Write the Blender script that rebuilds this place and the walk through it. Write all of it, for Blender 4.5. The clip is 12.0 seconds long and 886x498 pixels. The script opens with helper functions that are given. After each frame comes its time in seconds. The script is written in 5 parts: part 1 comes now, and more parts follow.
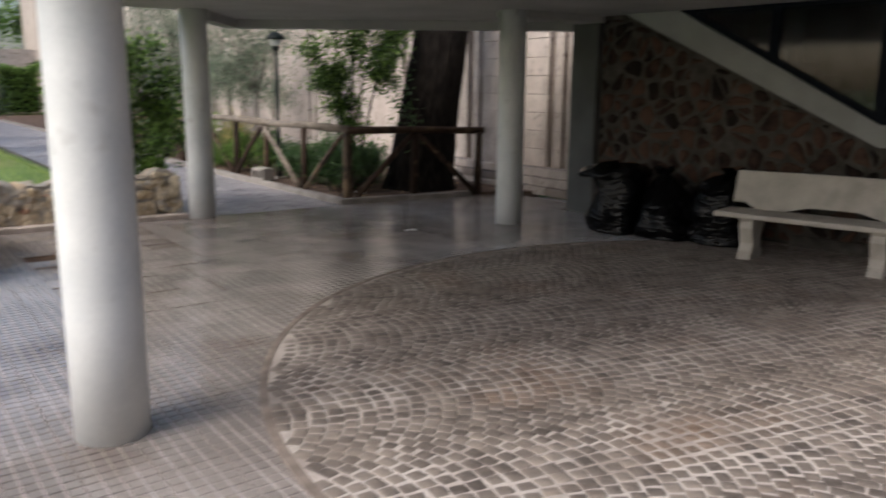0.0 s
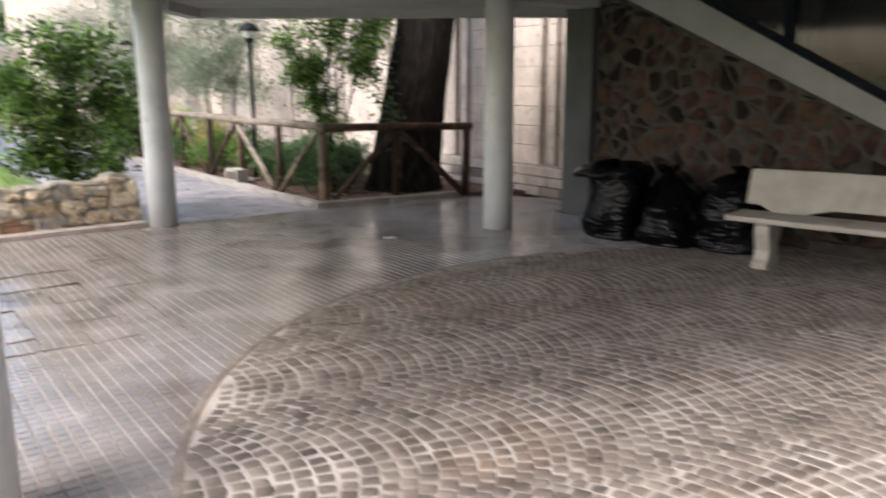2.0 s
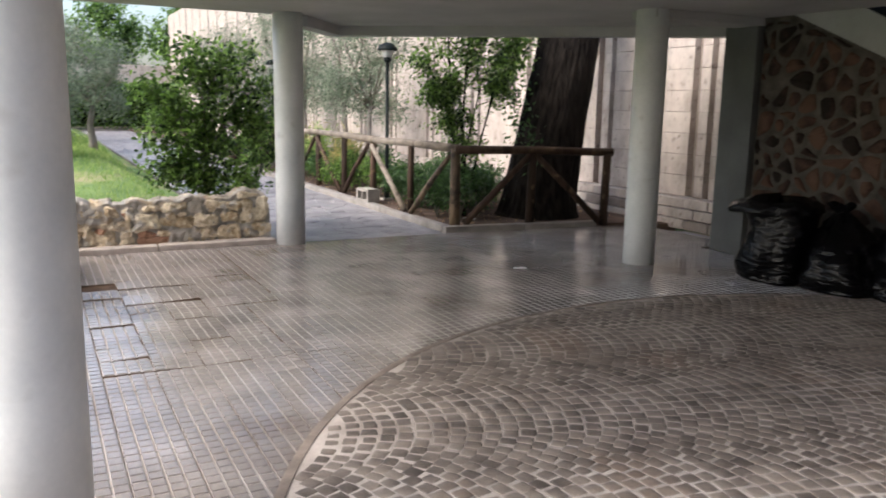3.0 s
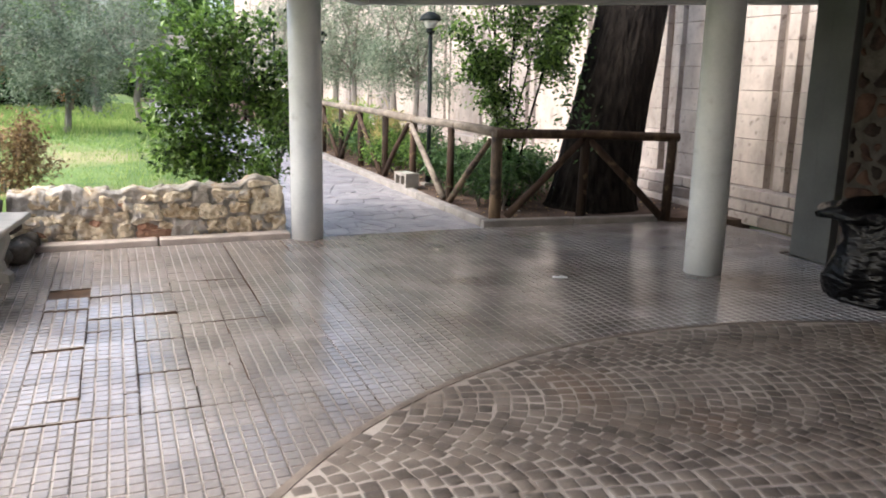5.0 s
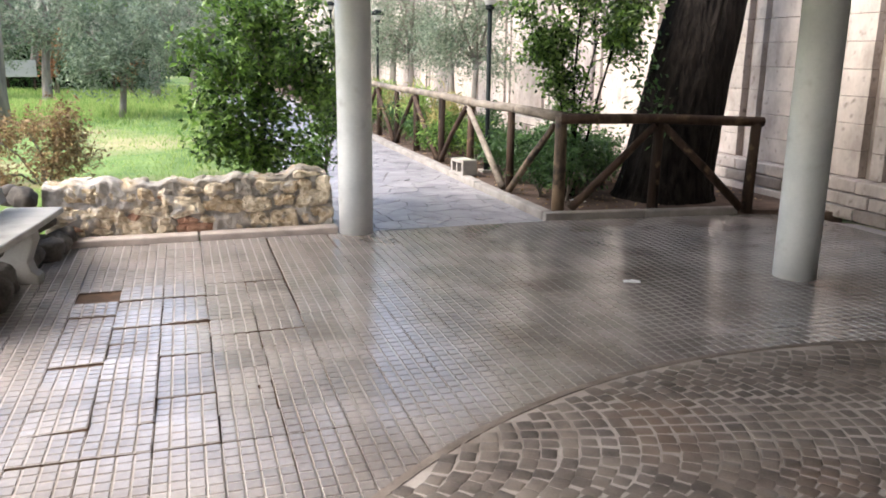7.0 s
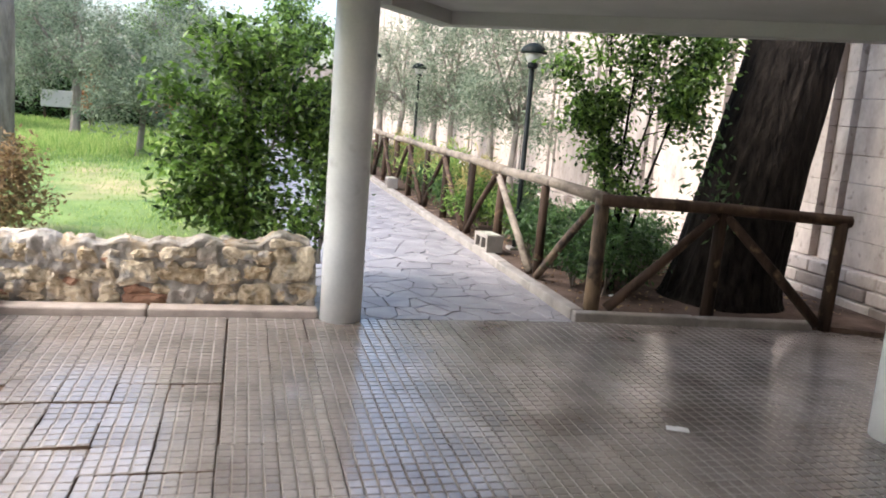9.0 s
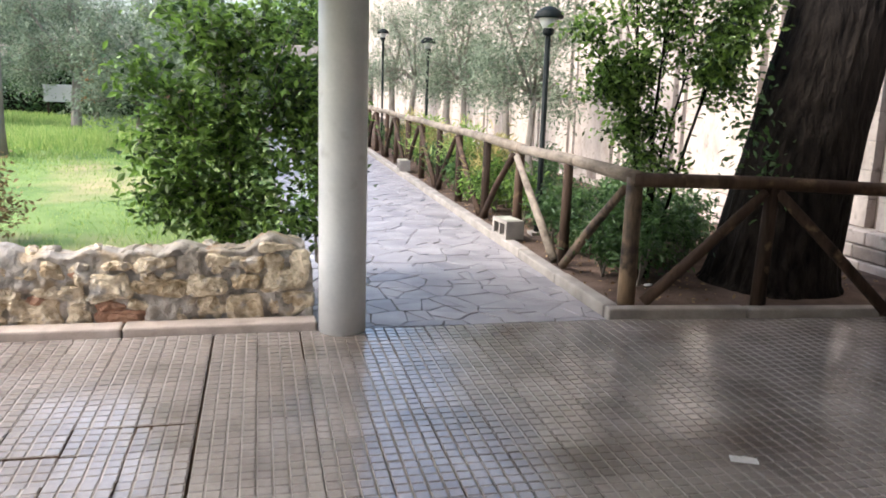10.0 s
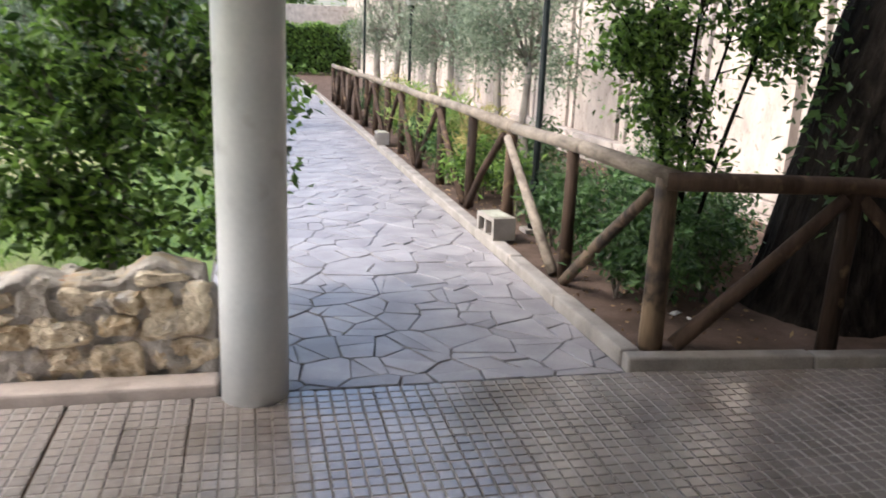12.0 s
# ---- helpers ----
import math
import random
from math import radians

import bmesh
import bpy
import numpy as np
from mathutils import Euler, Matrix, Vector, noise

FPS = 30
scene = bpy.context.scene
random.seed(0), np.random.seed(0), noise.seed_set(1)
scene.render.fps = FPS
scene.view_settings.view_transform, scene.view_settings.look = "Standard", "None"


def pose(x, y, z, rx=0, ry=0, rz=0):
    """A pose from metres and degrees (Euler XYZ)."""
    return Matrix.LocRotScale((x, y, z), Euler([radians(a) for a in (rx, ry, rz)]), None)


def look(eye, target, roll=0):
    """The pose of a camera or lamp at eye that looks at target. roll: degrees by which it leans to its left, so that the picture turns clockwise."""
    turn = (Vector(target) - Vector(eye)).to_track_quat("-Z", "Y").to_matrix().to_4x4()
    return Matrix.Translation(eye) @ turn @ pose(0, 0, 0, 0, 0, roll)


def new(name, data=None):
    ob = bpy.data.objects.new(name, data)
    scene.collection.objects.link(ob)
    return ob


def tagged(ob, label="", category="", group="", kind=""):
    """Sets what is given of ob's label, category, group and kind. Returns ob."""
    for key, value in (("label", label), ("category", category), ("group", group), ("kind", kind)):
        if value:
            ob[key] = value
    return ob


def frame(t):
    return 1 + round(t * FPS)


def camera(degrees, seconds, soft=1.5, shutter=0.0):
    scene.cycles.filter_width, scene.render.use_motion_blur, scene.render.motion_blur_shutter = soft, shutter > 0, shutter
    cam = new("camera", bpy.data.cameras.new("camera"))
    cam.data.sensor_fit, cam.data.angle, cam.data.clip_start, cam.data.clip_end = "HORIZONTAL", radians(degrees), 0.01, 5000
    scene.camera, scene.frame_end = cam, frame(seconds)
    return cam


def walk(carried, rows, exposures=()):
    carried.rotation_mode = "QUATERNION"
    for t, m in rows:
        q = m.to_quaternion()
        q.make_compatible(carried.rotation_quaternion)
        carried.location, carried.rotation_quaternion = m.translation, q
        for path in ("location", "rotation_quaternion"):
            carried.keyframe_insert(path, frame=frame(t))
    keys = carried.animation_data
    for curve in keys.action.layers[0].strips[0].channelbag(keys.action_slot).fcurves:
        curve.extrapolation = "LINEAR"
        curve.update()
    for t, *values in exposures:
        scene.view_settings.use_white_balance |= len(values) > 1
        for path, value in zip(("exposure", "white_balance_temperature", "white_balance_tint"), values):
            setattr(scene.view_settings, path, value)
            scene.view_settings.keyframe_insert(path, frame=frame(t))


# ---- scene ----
cam = camera(58.1, 12.0, soft=1.8, shutter=0.5)
PATH = [
    (0, (-3.343, -9.46, 1.569), (-2.179, -7.882, 1.173), 0.5),
    (0.5, (-3.249, -9.329, 1.579), (-1.854, -7.942, 1.218), 0.4),
    (1, (-3.072, -9.223, 1.549), (-1.571, -7.956, 1.175), 0.5),
    (1.5, (-2.807, -9.145, 1.551), (-1.332, -7.847, 1.177), 1.0),
    (2, (-2.706, -8.883, 1.564), (-1.542, -7.31, 1.152), -0.2),
    (2.5, (-2.614, -8.642, 1.567), (-1.565, -6.974, 1.224), 0.3),
    (3, (-2.459, -8.441, 1.515), (-1.56, -6.69, 1.161), 1.0),
    (5, (-1.668, -7.628, 1.591), (-0.93, -5.818, 1.165), 1.2),
    (5.5, (-1.457, -7.409, 1.62), (-0.79, -5.577, 1.173), 2.6),
    (6, (-1.445, -7.339, 1.613), (-0.816, -5.495, 1.161), 2.0),
    (6.5, (-1.474, -7.236, 1.612), (-0.88, -5.387, 1.133), 0.5),
    (8.5, (-0.964, -6.203, 1.605), (-0.4, -4.331, 1.181), 2.5),
    (9, (-0.756, -5.822, 1.614), (-0.261, -3.915, 1.27), 4.6),
    (9.5, (-0.6, -5.463, 1.568), (-0.159, -3.555, 1.164), 2.8),
    (10, (-0.51, -5.102, 1.616), (-0.068, -3.193, 1.212), 1.8),
    (10.5, (-0.361, -4.775, 1.58), (0.073, -2.872, 1.143), 2.2),
    (11, (-0.209, -4.37, 1.591), (0.161, -2.46, 1.13), 2.1),
    (11.5, (-0.113, -3.952, 1.637), (0.27, -2.043, 1.177), 1.3),
    (12, (0.017, -3.576, 1.623), (0.472, -1.692, 1.131), 2.3),
]
EXPOSURES = [(0.0, 0.66, 6200, 10), (0.7, 1.0, 6200, 10), (1.5, 1.47, 6200, 10), (2.5, 1.6, 6200, 10), (3.2, 1.33, 6200, 10), (5.0, 1.74, 6200, 10), (5.7, 1.8, 6200, 10), (6.5, 1.92, 6200, 10), (8.5, 1.82, 6200, 10), (9.5, 1.84, 6200, 10), (12.0, 1.68, 6200, 10)]
walk(cam, [(t, look(eye, target, roll)) for t, eye, target, roll in PATH], EXPOSURES)

# ---- light: a bright overcast sky ----
world = bpy.data.worlds.new("sky")
scene.world = world
world.use_nodes = True
wn = world.node_tree
sky = wn.nodes.new("ShaderNodeTexSky")
sky.sky_type = "NISHITA"
sky.sun_disc = False
sky.sun_elevation, sky.sun_rotation = radians(45), radians(267)
sky.air_density, sky.dust_density, sky.ozone_density = 1.0, 4.0, 0.6
wn.links.new(sky.outputs[0], wn.nodes["Background"].inputs[0])
wn.nodes["Background"].inputs[1].default_value = 0.15
sun_data = bpy.data.lights.new("sun", "SUN")
sun_data.energy, sun_data.angle, sun_data.color = 0.9, radians(32), (1.0, 0.97, 0.93)
sun = new("sun", sun_data)
sun.matrix_world = look((-10, -0.5, 10), (0, 0, 0))


# ---- materials ----
def mat(name, dark, light, rough=0.8, scale=8.0, fine=60.0, bump=0.3, metal=0.0, spots=None, per=0.0, island=False, stretch=(1, 1, 1), depth=0.01, gloss_var=0.1):
    """A surface of two tones mixed by noise at two scales, with fine relief; per: spread of tone from piece to piece."""
    m = bpy.data.materials.new(name)
    m.use_nodes = True
    nt = m.node_tree
    N, L = nt.nodes, nt.links
    b = N["Principled BSDF"]
    tc = N.new("ShaderNodeTexCoord")
    mp = N.new("ShaderNodeMapping")
    mp.inputs["Scale"].default_value = stretch
    geo = N.new("ShaderNodeNewGeometry")
    L.new(geo.outputs["Position"], mp.inputs[0])
    big, small = N.new("ShaderNodeTexNoise"), N.new("ShaderNodeTexNoise")
    for n, sc, d in ((big, scale, 4), (small, fine, 3)):
        n.inputs["Scale"].default_value, n.inputs["Detail"].default_value = sc, d
        L.new(mp.outputs[0], n.inputs["Vector"])
    mixf = N.new("ShaderNodeMath")
    mixf.operation = "MULTIPLY_ADD"
    L.new(small.outputs["Fac"], mixf.inputs[0])
    mixf.inputs[1].default_value = 0.45
    sub = N.new("ShaderNodeMath")
    sub.operation = "MULTIPLY_ADD"
    sub.inputs[1].default_value, sub.inputs[2].default_value = 1.5, -0.48
    L.new(big.outputs["Fac"], sub.inputs[0])
    L.new(sub.outputs[0], mixf.inputs[2])
    fac = mixf.outputs[0]
    if per:
        if island:
            rnd = geo.outputs["Random Per Island"]
        else:
            rnd = N.new("ShaderNodeObjectInfo").outputs["Random"]
        pr = N.new("ShaderNodeMath")
        pr.operation = "MULTIPLY_ADD"
        pr.inputs[1].default_value, pr.inputs[2].default_value = per, -per / 2
        L.new(rnd, pr.inputs[0])
        ad = N.new("ShaderNodeMath")
        L.new(pr.outputs[0], ad.inputs[0])
        L.new(fac, ad.inputs[1])
        fac = ad.outputs[0]
    ramp = N.new("ShaderNodeValToRGB")
    ramp.color_ramp.elements[0].position, ramp.color_ramp.elements[1].position = 0.15, 0.85
    ramp.color_ramp.elements[0].color, ramp.color_ramp.elements[1].color = (*dark, 1), (*light, 1)
    L.new(fac, ramp.inputs[0])
    col = ramp.outputs[0]
    if spots:
        colour, sc, low, high = spots
        sp = N.new("ShaderNodeTexNoise")
        sp.inputs["Scale"].default_value, sp.inputs["Detail"].default_value = sc, 5
        L.new(geo.outputs["Position"], sp.inputs["Vector"])
        mr = N.new("ShaderNodeMapRange")
        mr.inputs[1].default_value, mr.inputs[2].default_value = low, high
        L.new(sp.outputs["Fac"], mr.inputs[0])
        mx = N.new("ShaderNodeMix")
        mx.data_type = "RGBA"
        L.new(mr.outputs[0], mx.inputs[0])
        L.new(col, mx.inputs[6])
        mx.inputs[7].default_value = (*colour, 1)
        col = mx.outputs[2]
    L.new(col, b.inputs["Base Color"])
    rr = N.new("ShaderNodeMath")
    rr.operation = "MULTIPLY_ADD"
    rr.inputs[1].default_value, rr.inputs[2].default_value = -2 * gloss_var, rough + gloss_var
    L.new(big.outputs["Fac"], rr.inputs[0])
    L.new(rr.outputs[0], b.inputs["Roughness"])
    b.inputs["Metallic"].default_value = metal
    if bump:
        bp = N.new("ShaderNodeBump")
        bp.inputs["Strength"].default_value, bp.inputs["Distance"].default_value = bump, depth
        L.new(fac, bp.inputs["Height"])
        L.new(bp.outputs[0], b.inputs["Normal"])
    return m


def leaf_mat(name, dark, light, rough=0.45, trans=0.35):
    m = bpy.data.materials.new(name)
    m.use_nodes = True
    N, L = m.node_tree.nodes, m.node_tree.links
    b = N["Principled BSDF"]
    geo = N.new("ShaderNodeNewGeometry")
    ramp = N.new("ShaderNodeValToRGB")
    ramp.color_ramp.elements[0].color, ramp.color_ramp.elements[1].color = (*dark, 1), (*light, 1)
    L.new(geo.outputs["Random Per Island"], ramp.inputs[0])
    L.new(ramp.outputs[0], b.inputs["Base Color"])
    b.inputs["Roughness"].default_value = rough
    tr = N.new("ShaderNodeBsdfTranslucent")
    L.new(ramp.outputs[0], tr.inputs[0])
    mix = N.new("ShaderNodeMixShader")
    mix.inputs[0].default_value = trans
    L.new(b.outputs[0], mix.inputs[1])
    L.new(tr.outputs[0], mix.inputs[2])
    L.new(mix.outputs[0], N["Material Output"].inputs[0])
    return m


PAINT = mat("white_column_paint", (0.58, 0.6, 0.6), (0.74, 0.75, 0.74), 0.5, 3, 40, 0.12, spots=((0.42, 0.42, 0.4), 5, 0.62, 0.8))
PLASTER = mat("ceiling_plaster", (0.36, 0.36, 0.35), (0.46, 0.46, 0.45), 0.9, 1.5, 60, 0.1)
BAND = mat("stair_band_paint", (0.27, 0.275, 0.265), (0.36, 0.365, 0.355), 0.7, 3, 60, 0.12)
# the pier's grey; also darkens the stairwell wall so it looks unlit
GREYPAINT = mat("pier_and_dim_stairwell_paint", (0.07, 0.073, 0.072), (0.11, 0.113, 0.11), 0.6, 2, 40, 0.12)
TILE = mat("pavement_tile", (0.235, 0.207, 0.19), (0.40, 0.358, 0.332), 0.21, 2.2, 45, 0.12, per=0.38, spots=((0.16, 0.125, 0.102), 1.3, 0.53, 0.75), gloss_var=0.12, depth=0.004)
GROUT = mat("pale_grout", (0.31, 0.275, 0.25), (0.45, 0.41, 0.375), 0.85, 3, 60, 0.3, spots=((0.19, 0.15, 0.12), 1.3, 0.5, 0.72))
DIRT = mat("brown_dirt", (0.05, 0.035, 0.025), (0.14, 0.09, 0.06), 0.95, 6, 50, 0.6)
COBBLE = mat("cobble_stone", (0.10, 0.082, 0.07), (0.28, 0.236, 0.198), 0.5, 5, 90, 0.6, per=0.4, depth=0.006, spots=((0.25, 0.165, 0.11), 0.9, 0.56, 0.8))
COBBLE_J = mat("cobble_stone_joined", (0.10, 0.082, 0.07), (0.28, 0.236, 0.198), 0.5, 5, 90, 0.6, per=0.4, island=True, depth=0.006, spots=((0.25, 0.165, 0.11), 0.9, 0.56, 0.8))
MORTAR = mat("sandy_joint", (0.38, 0.325, 0.285), (0.60, 0.545, 0.49), 0.95, 4, 80, 0.5, spots=((0.24, 0.195, 0.16), 1.6, 0.5, 0.72))
SLATE = mat("slate_paving", (0.18, 0.168, 0.175), (0.32, 0.302, 0.308), 0.4, 3, 50, 0.3, per=0.4, depth=0.006)
SLATE_J = mat("slate_joint", (0.07, 0.062, 0.06), (0.16, 0.145, 0.135), 0.9, 10, 80, 0.5)
CONCRETE = mat("concrete", (0.18, 0.16, 0.143), (0.32, 0.29, 0.258), 0.85, 5, 80, 0.35, spots=((0.2, 0.18, 0.15), 4, 0.58, 0.75))
WALLSTONE = mat("pale_facade_stone", (0.36, 0.305, 0.265), (0.57, 0.505, 0.45), 0.88, 5, 30, 0.6, per=0.16, spots=((0.21, 0.17, 0.145), 10, 0.59, 0.74), stretch=(1, 1, 0.6))
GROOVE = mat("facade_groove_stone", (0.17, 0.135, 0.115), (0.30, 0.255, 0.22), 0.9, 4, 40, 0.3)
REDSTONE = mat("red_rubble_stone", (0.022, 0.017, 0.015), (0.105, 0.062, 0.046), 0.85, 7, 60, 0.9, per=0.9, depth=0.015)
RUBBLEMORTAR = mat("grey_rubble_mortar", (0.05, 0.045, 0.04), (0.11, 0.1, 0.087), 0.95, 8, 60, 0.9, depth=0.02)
LIME = mat("limestone", (0.38, 0.28, 0.165), (0.84, 0.73, 0.55), 0.9, 18, 95, 1.0, per=0.45, spots=((0.5, 0.47, 0.43), 6, 0.55, 0.66), depth=0.025)
LIMEMORTAR = mat("limestone_mortar", (0.28, 0.25, 0.215), (0.54, 0.495, 0.44), 0.95, 12, 80, 1.0, depth=0.025, spots=((0.44, 0.335, 0.215), 5, 0.54, 0.68))
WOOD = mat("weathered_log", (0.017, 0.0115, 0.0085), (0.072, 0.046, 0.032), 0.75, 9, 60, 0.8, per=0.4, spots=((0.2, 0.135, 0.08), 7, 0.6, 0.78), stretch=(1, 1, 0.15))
# paler and greyer than the posts, for the top rail and one brace
WOODTOP = mat("pale_grey_log", (0.10, 0.08, 0.063), (0.33, 0.278, 0.222), 0.75, 9, 60, 0.8, stretch=(1, 0.3, 1), spots=((0.08, 0.06, 0.045), 6, 0.58, 0.76))
# tan and dark patches paint the sunlit and shaded sides into the wood
WOODLIT = mat("sunlit_tan_log", (0.035, 0.023, 0.016), (0.27, 0.185, 0.11), 0.75, 6, 60, 0.8, stretch=(1, 1, 0.2), spots=((0.03, 0.02, 0.014), 5, 0.5, 0.62))
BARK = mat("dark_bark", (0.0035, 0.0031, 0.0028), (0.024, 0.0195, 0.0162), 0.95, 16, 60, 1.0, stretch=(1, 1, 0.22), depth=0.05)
OLIVEBARK = mat("olive_bark", (0.13, 0.11, 0.09), (0.3, 0.27, 0.235), 0.95, 10, 50, 0.9, stretch=(1, 1, 0.25), depth=0.03)
SOIL = mat("bare_soil", (0.05, 0.034, 0.026), (0.14, 0.098, 0.076), 0.95, 4, 60, 0.8, depth=0.02)
GRASSGROUND = mat("grassy_ground", (0.06, 0.13, 0.024), (0.19, 0.27, 0.07), 0.95, 1.6, 45, 0.7, spots=((0.38, 0.31, 0.17), 0.55, 0.52, 0.7), depth=0.03)
BENCH = mat("cast_stone_bench", (0.38, 0.345, 0.295), (0.56, 0.52, 0.455), 0.7, 5, 70, 0.25, spots=((0.3, 0.27, 0.22), 3, 0.6, 0.8))
# older greyed stone, with the shade on the left bench darkening it too
BENCHSHADE = mat("greyed_shaded_cast_stone", (0.28, 0.27, 0.245), (0.44, 0.425, 0.39), 0.75, 5, 70, 0.3, spots=((0.17, 0.16, 0.13), 4, 0.56, 0.78))
BAG = mat("black_plastic_bag", (0.0015, 0.0015, 0.002), (0.004, 0.004, 0.005), 0.16, 6, 17, 0.9, stretch=(1, 1, 2.2), depth=0.02)
BINPLASTIC = mat("grey_bin_plastic", (0.07, 0.075, 0.085), (0.11, 0.115, 0.125), 0.5, 4, 60, 0.1)
DARKFRAME = mat("dark_window_frame", (0.005, 0.007, 0.012), (0.010, 0.013, 0.021), 0.6, 4, 60, 0.1)
LAMPMETAL = mat("dark_green_lamp_metal", (0.004, 0.006, 0.006), (0.010, 0.014, 0.013), 0.55, 5, 60, 0.1)
LEAF = leaf_mat("shrub_leaf", (0.018, 0.05, 0.009), (0.235, 0.39, 0.075), 0.42, 0.47)
LEAFDARK = leaf_mat("dark_shrub_leaf", (0.02, 0.055, 0.016), (0.10, 0.19, 0.055))
OLIVE = leaf_mat("olive_leaf", (0.085, 0.12, 0.075), (0.31, 0.37, 0.26), 0.55)
DRYLEAF = leaf_mat("dry_leaf", (0.13, 0.07, 0.033), (0.43, 0.31, 0.16), 0.7)
WEED = leaf_mat("straw_weed", (0.16, 0.17, 0.05), (0.5, 0.42, 0.17), 0.6, 0.45)
DEADLEAF = leaf_mat("dead_leaf", (0.22, 0.09, 0.045), (0.5, 0.26, 0.13), 0.7)
GRASS = leaf_mat("grass_blade", (0.15, 0.29, 0.055), (0.42, 0.5, 0.17), 0.6, 0.5)
# the near-black end puts the crown's inner shade into the leaf colour
SHADELEAF = leaf_mat("inner_shade_shrub_leaf", (0.008, 0.024, 0.006), (0.22, 0.37, 0.07), 0.4, 0.45)
REDSTONE_LOW = mat("orange_stone", (0.3, 0.16, 0.1), (0.5, 0.31, 0.21), 0.9, 9, 60, 0.9, per=0.3, depth=0.02)
# rock with the shade round the bench put into its colour
SHADEROCK = mat("shaded_rock", (0.04, 0.035, 0.03), (0.16, 0.14, 0.12), 0.95, 8, 60, 0.9, depth=0.02)
SMEAR = mat("mortar_smear", (0.27, 0.235, 0.19), (0.48, 0.43, 0.365), 0.95, 9, 70, 1.0, per=0.3, depth=0.02)
# pinkish stone, made paler for the stronger light on the left kerb
KERBLIT = mat("lit_pinkish_kerb_stone", (0.38, 0.32, 0.28), (0.55, 0.48, 0.43), 0.85, 5, 80, 0.35, spots=((0.25, 0.21, 0.18), 4, 0.58, 0.78))
RIM = mat("brown_rim", (0.14, 0.11, 0.09), (0.29, 0.24, 0.2), 0.8, 6, 80, 0.5)
MOSS = mat("mossy_concrete", (0.22, 0.22, 0.16), (0.38, 0.38, 0.31), 0.9, 9, 60, 0.5)
TANPAVE = mat("tan_cement", (0.14, 0.11, 0.087), (0.26, 0.21, 0.168), 0.8, 3, 60, 0.3)
SLATE_JOINED = mat("slate_paving_far", (0.18, 0.168, 0.175), (0.32, 0.302, 0.308), 0.4, 3, 50, 0.3, per=0.4, island=True, depth=0.006)
# dark grey of the added unseen walls, kept low to cut bounce
BLOCKER = mat("blocker_grey", (0.15, 0.14, 0.125), (0.23, 0.215, 0.195), 0.9, 2, 50, 0.2)
DIFFUSER = mat("milky_diffuser", (0.6, 0.6, 0.58), (0.7, 0.7, 0.68), 0.4, 4, 60, 0.0)
GLASS = bpy.data.materials.new("dark_glass")
GLASS.use_nodes = True
gb = GLASS.node_tree.nodes["Principled BSDF"]
# low tint helps the stairwell behind the panes look unlit
gb.inputs["Base Color"].default_value = (0.2, 0.23, 0.28, 1)
gb.inputs["Roughness"].default_value = 0.06
gb.inputs["Transmission Weight"].default_value = 1.0
gb.inputs["IOR"].default_value = 1.45
gb.inputs["Specular IOR Level"].default_value = 0.5
WHITE = mat("white_litter", (0.75, 0.75, 0.75), (0.85, 0.85, 0.85), 0.6, 10, 60, 0.1)


for m, level in ((TILE, 1.0), (SLATE, 0.7), (SLATE_JOINED, 0.7), (BAG, 0.22), (BARK, 0.08), (WOOD, 0.15), (WOODTOP, 0.25), (DIRT, 0.1), (SOIL, 0.15), (LAMPMETAL, 0.12), (DARKFRAME, 0.1), (REDSTONE, 0.2), (RUBBLEMORTAR, 0.25)):
    m.node_tree.nodes["Principled BSDF"].inputs["Specular IOR Level"].default_value = level


tile_shader = TILE.node_tree.nodes["Principled BSDF"]
tile_shader.inputs["Coat Weight"].default_value = 0.35
tile_shader.inputs["Coat Roughness"].default_value = 0.16


# ---- building helpers ----
def link(name, bm, material, parent=None, label="", smooth=False):
    me = bpy.data.meshes.new(name)
    bm.normal_update()
    bm.to_mesh(me)
    bm.free()
    for m in (material if isinstance(material, (list, tuple)) else [material]):
        me.materials.append(m)
    if smooth:
        me.polygons.foreach_set("use_smooth", [True] * len(me.polygons))
    ob = new(name, me)
    if parent is not None:
        ob.parent = parent
    if label:
        ob["label"] = label
    return ob


def part(name, bm, material, parent, label="", smooth=False):
    return link(name, bm, material, parent, label, smooth)


def thing(name, label, category, group="", at=None):
    ob = new(name)
    if at is not None:
        ob.matrix_basis = at
    return tagged(ob, label, category, group)


def setting(ob, label="", category=""):
    return tagged(ob, label, category, "", "structure")


def add_box(bm, c, s, m=None, bevel=0.0):
    r = bmesh.ops.create_cube(bm, size=1)
    mm = Matrix.Translation(c) @ Matrix.Diagonal((*s, 1))
    if m is not None:
        mm = m @ mm
    bmesh.ops.transform(bm, matrix=mm, verts=r["verts"])
    if bevel:
        edges = {e for v in r["verts"] for e in v.link_edges}
        bmesh.ops.bevel(bm, geom=list(edges), offset=bevel, segments=2, affect="EDGES", profile=0.5)
    return bm


def box(c, s, m=None, bevel=0.0):
    return add_box(bmesh.new(), c, s, m, bevel)


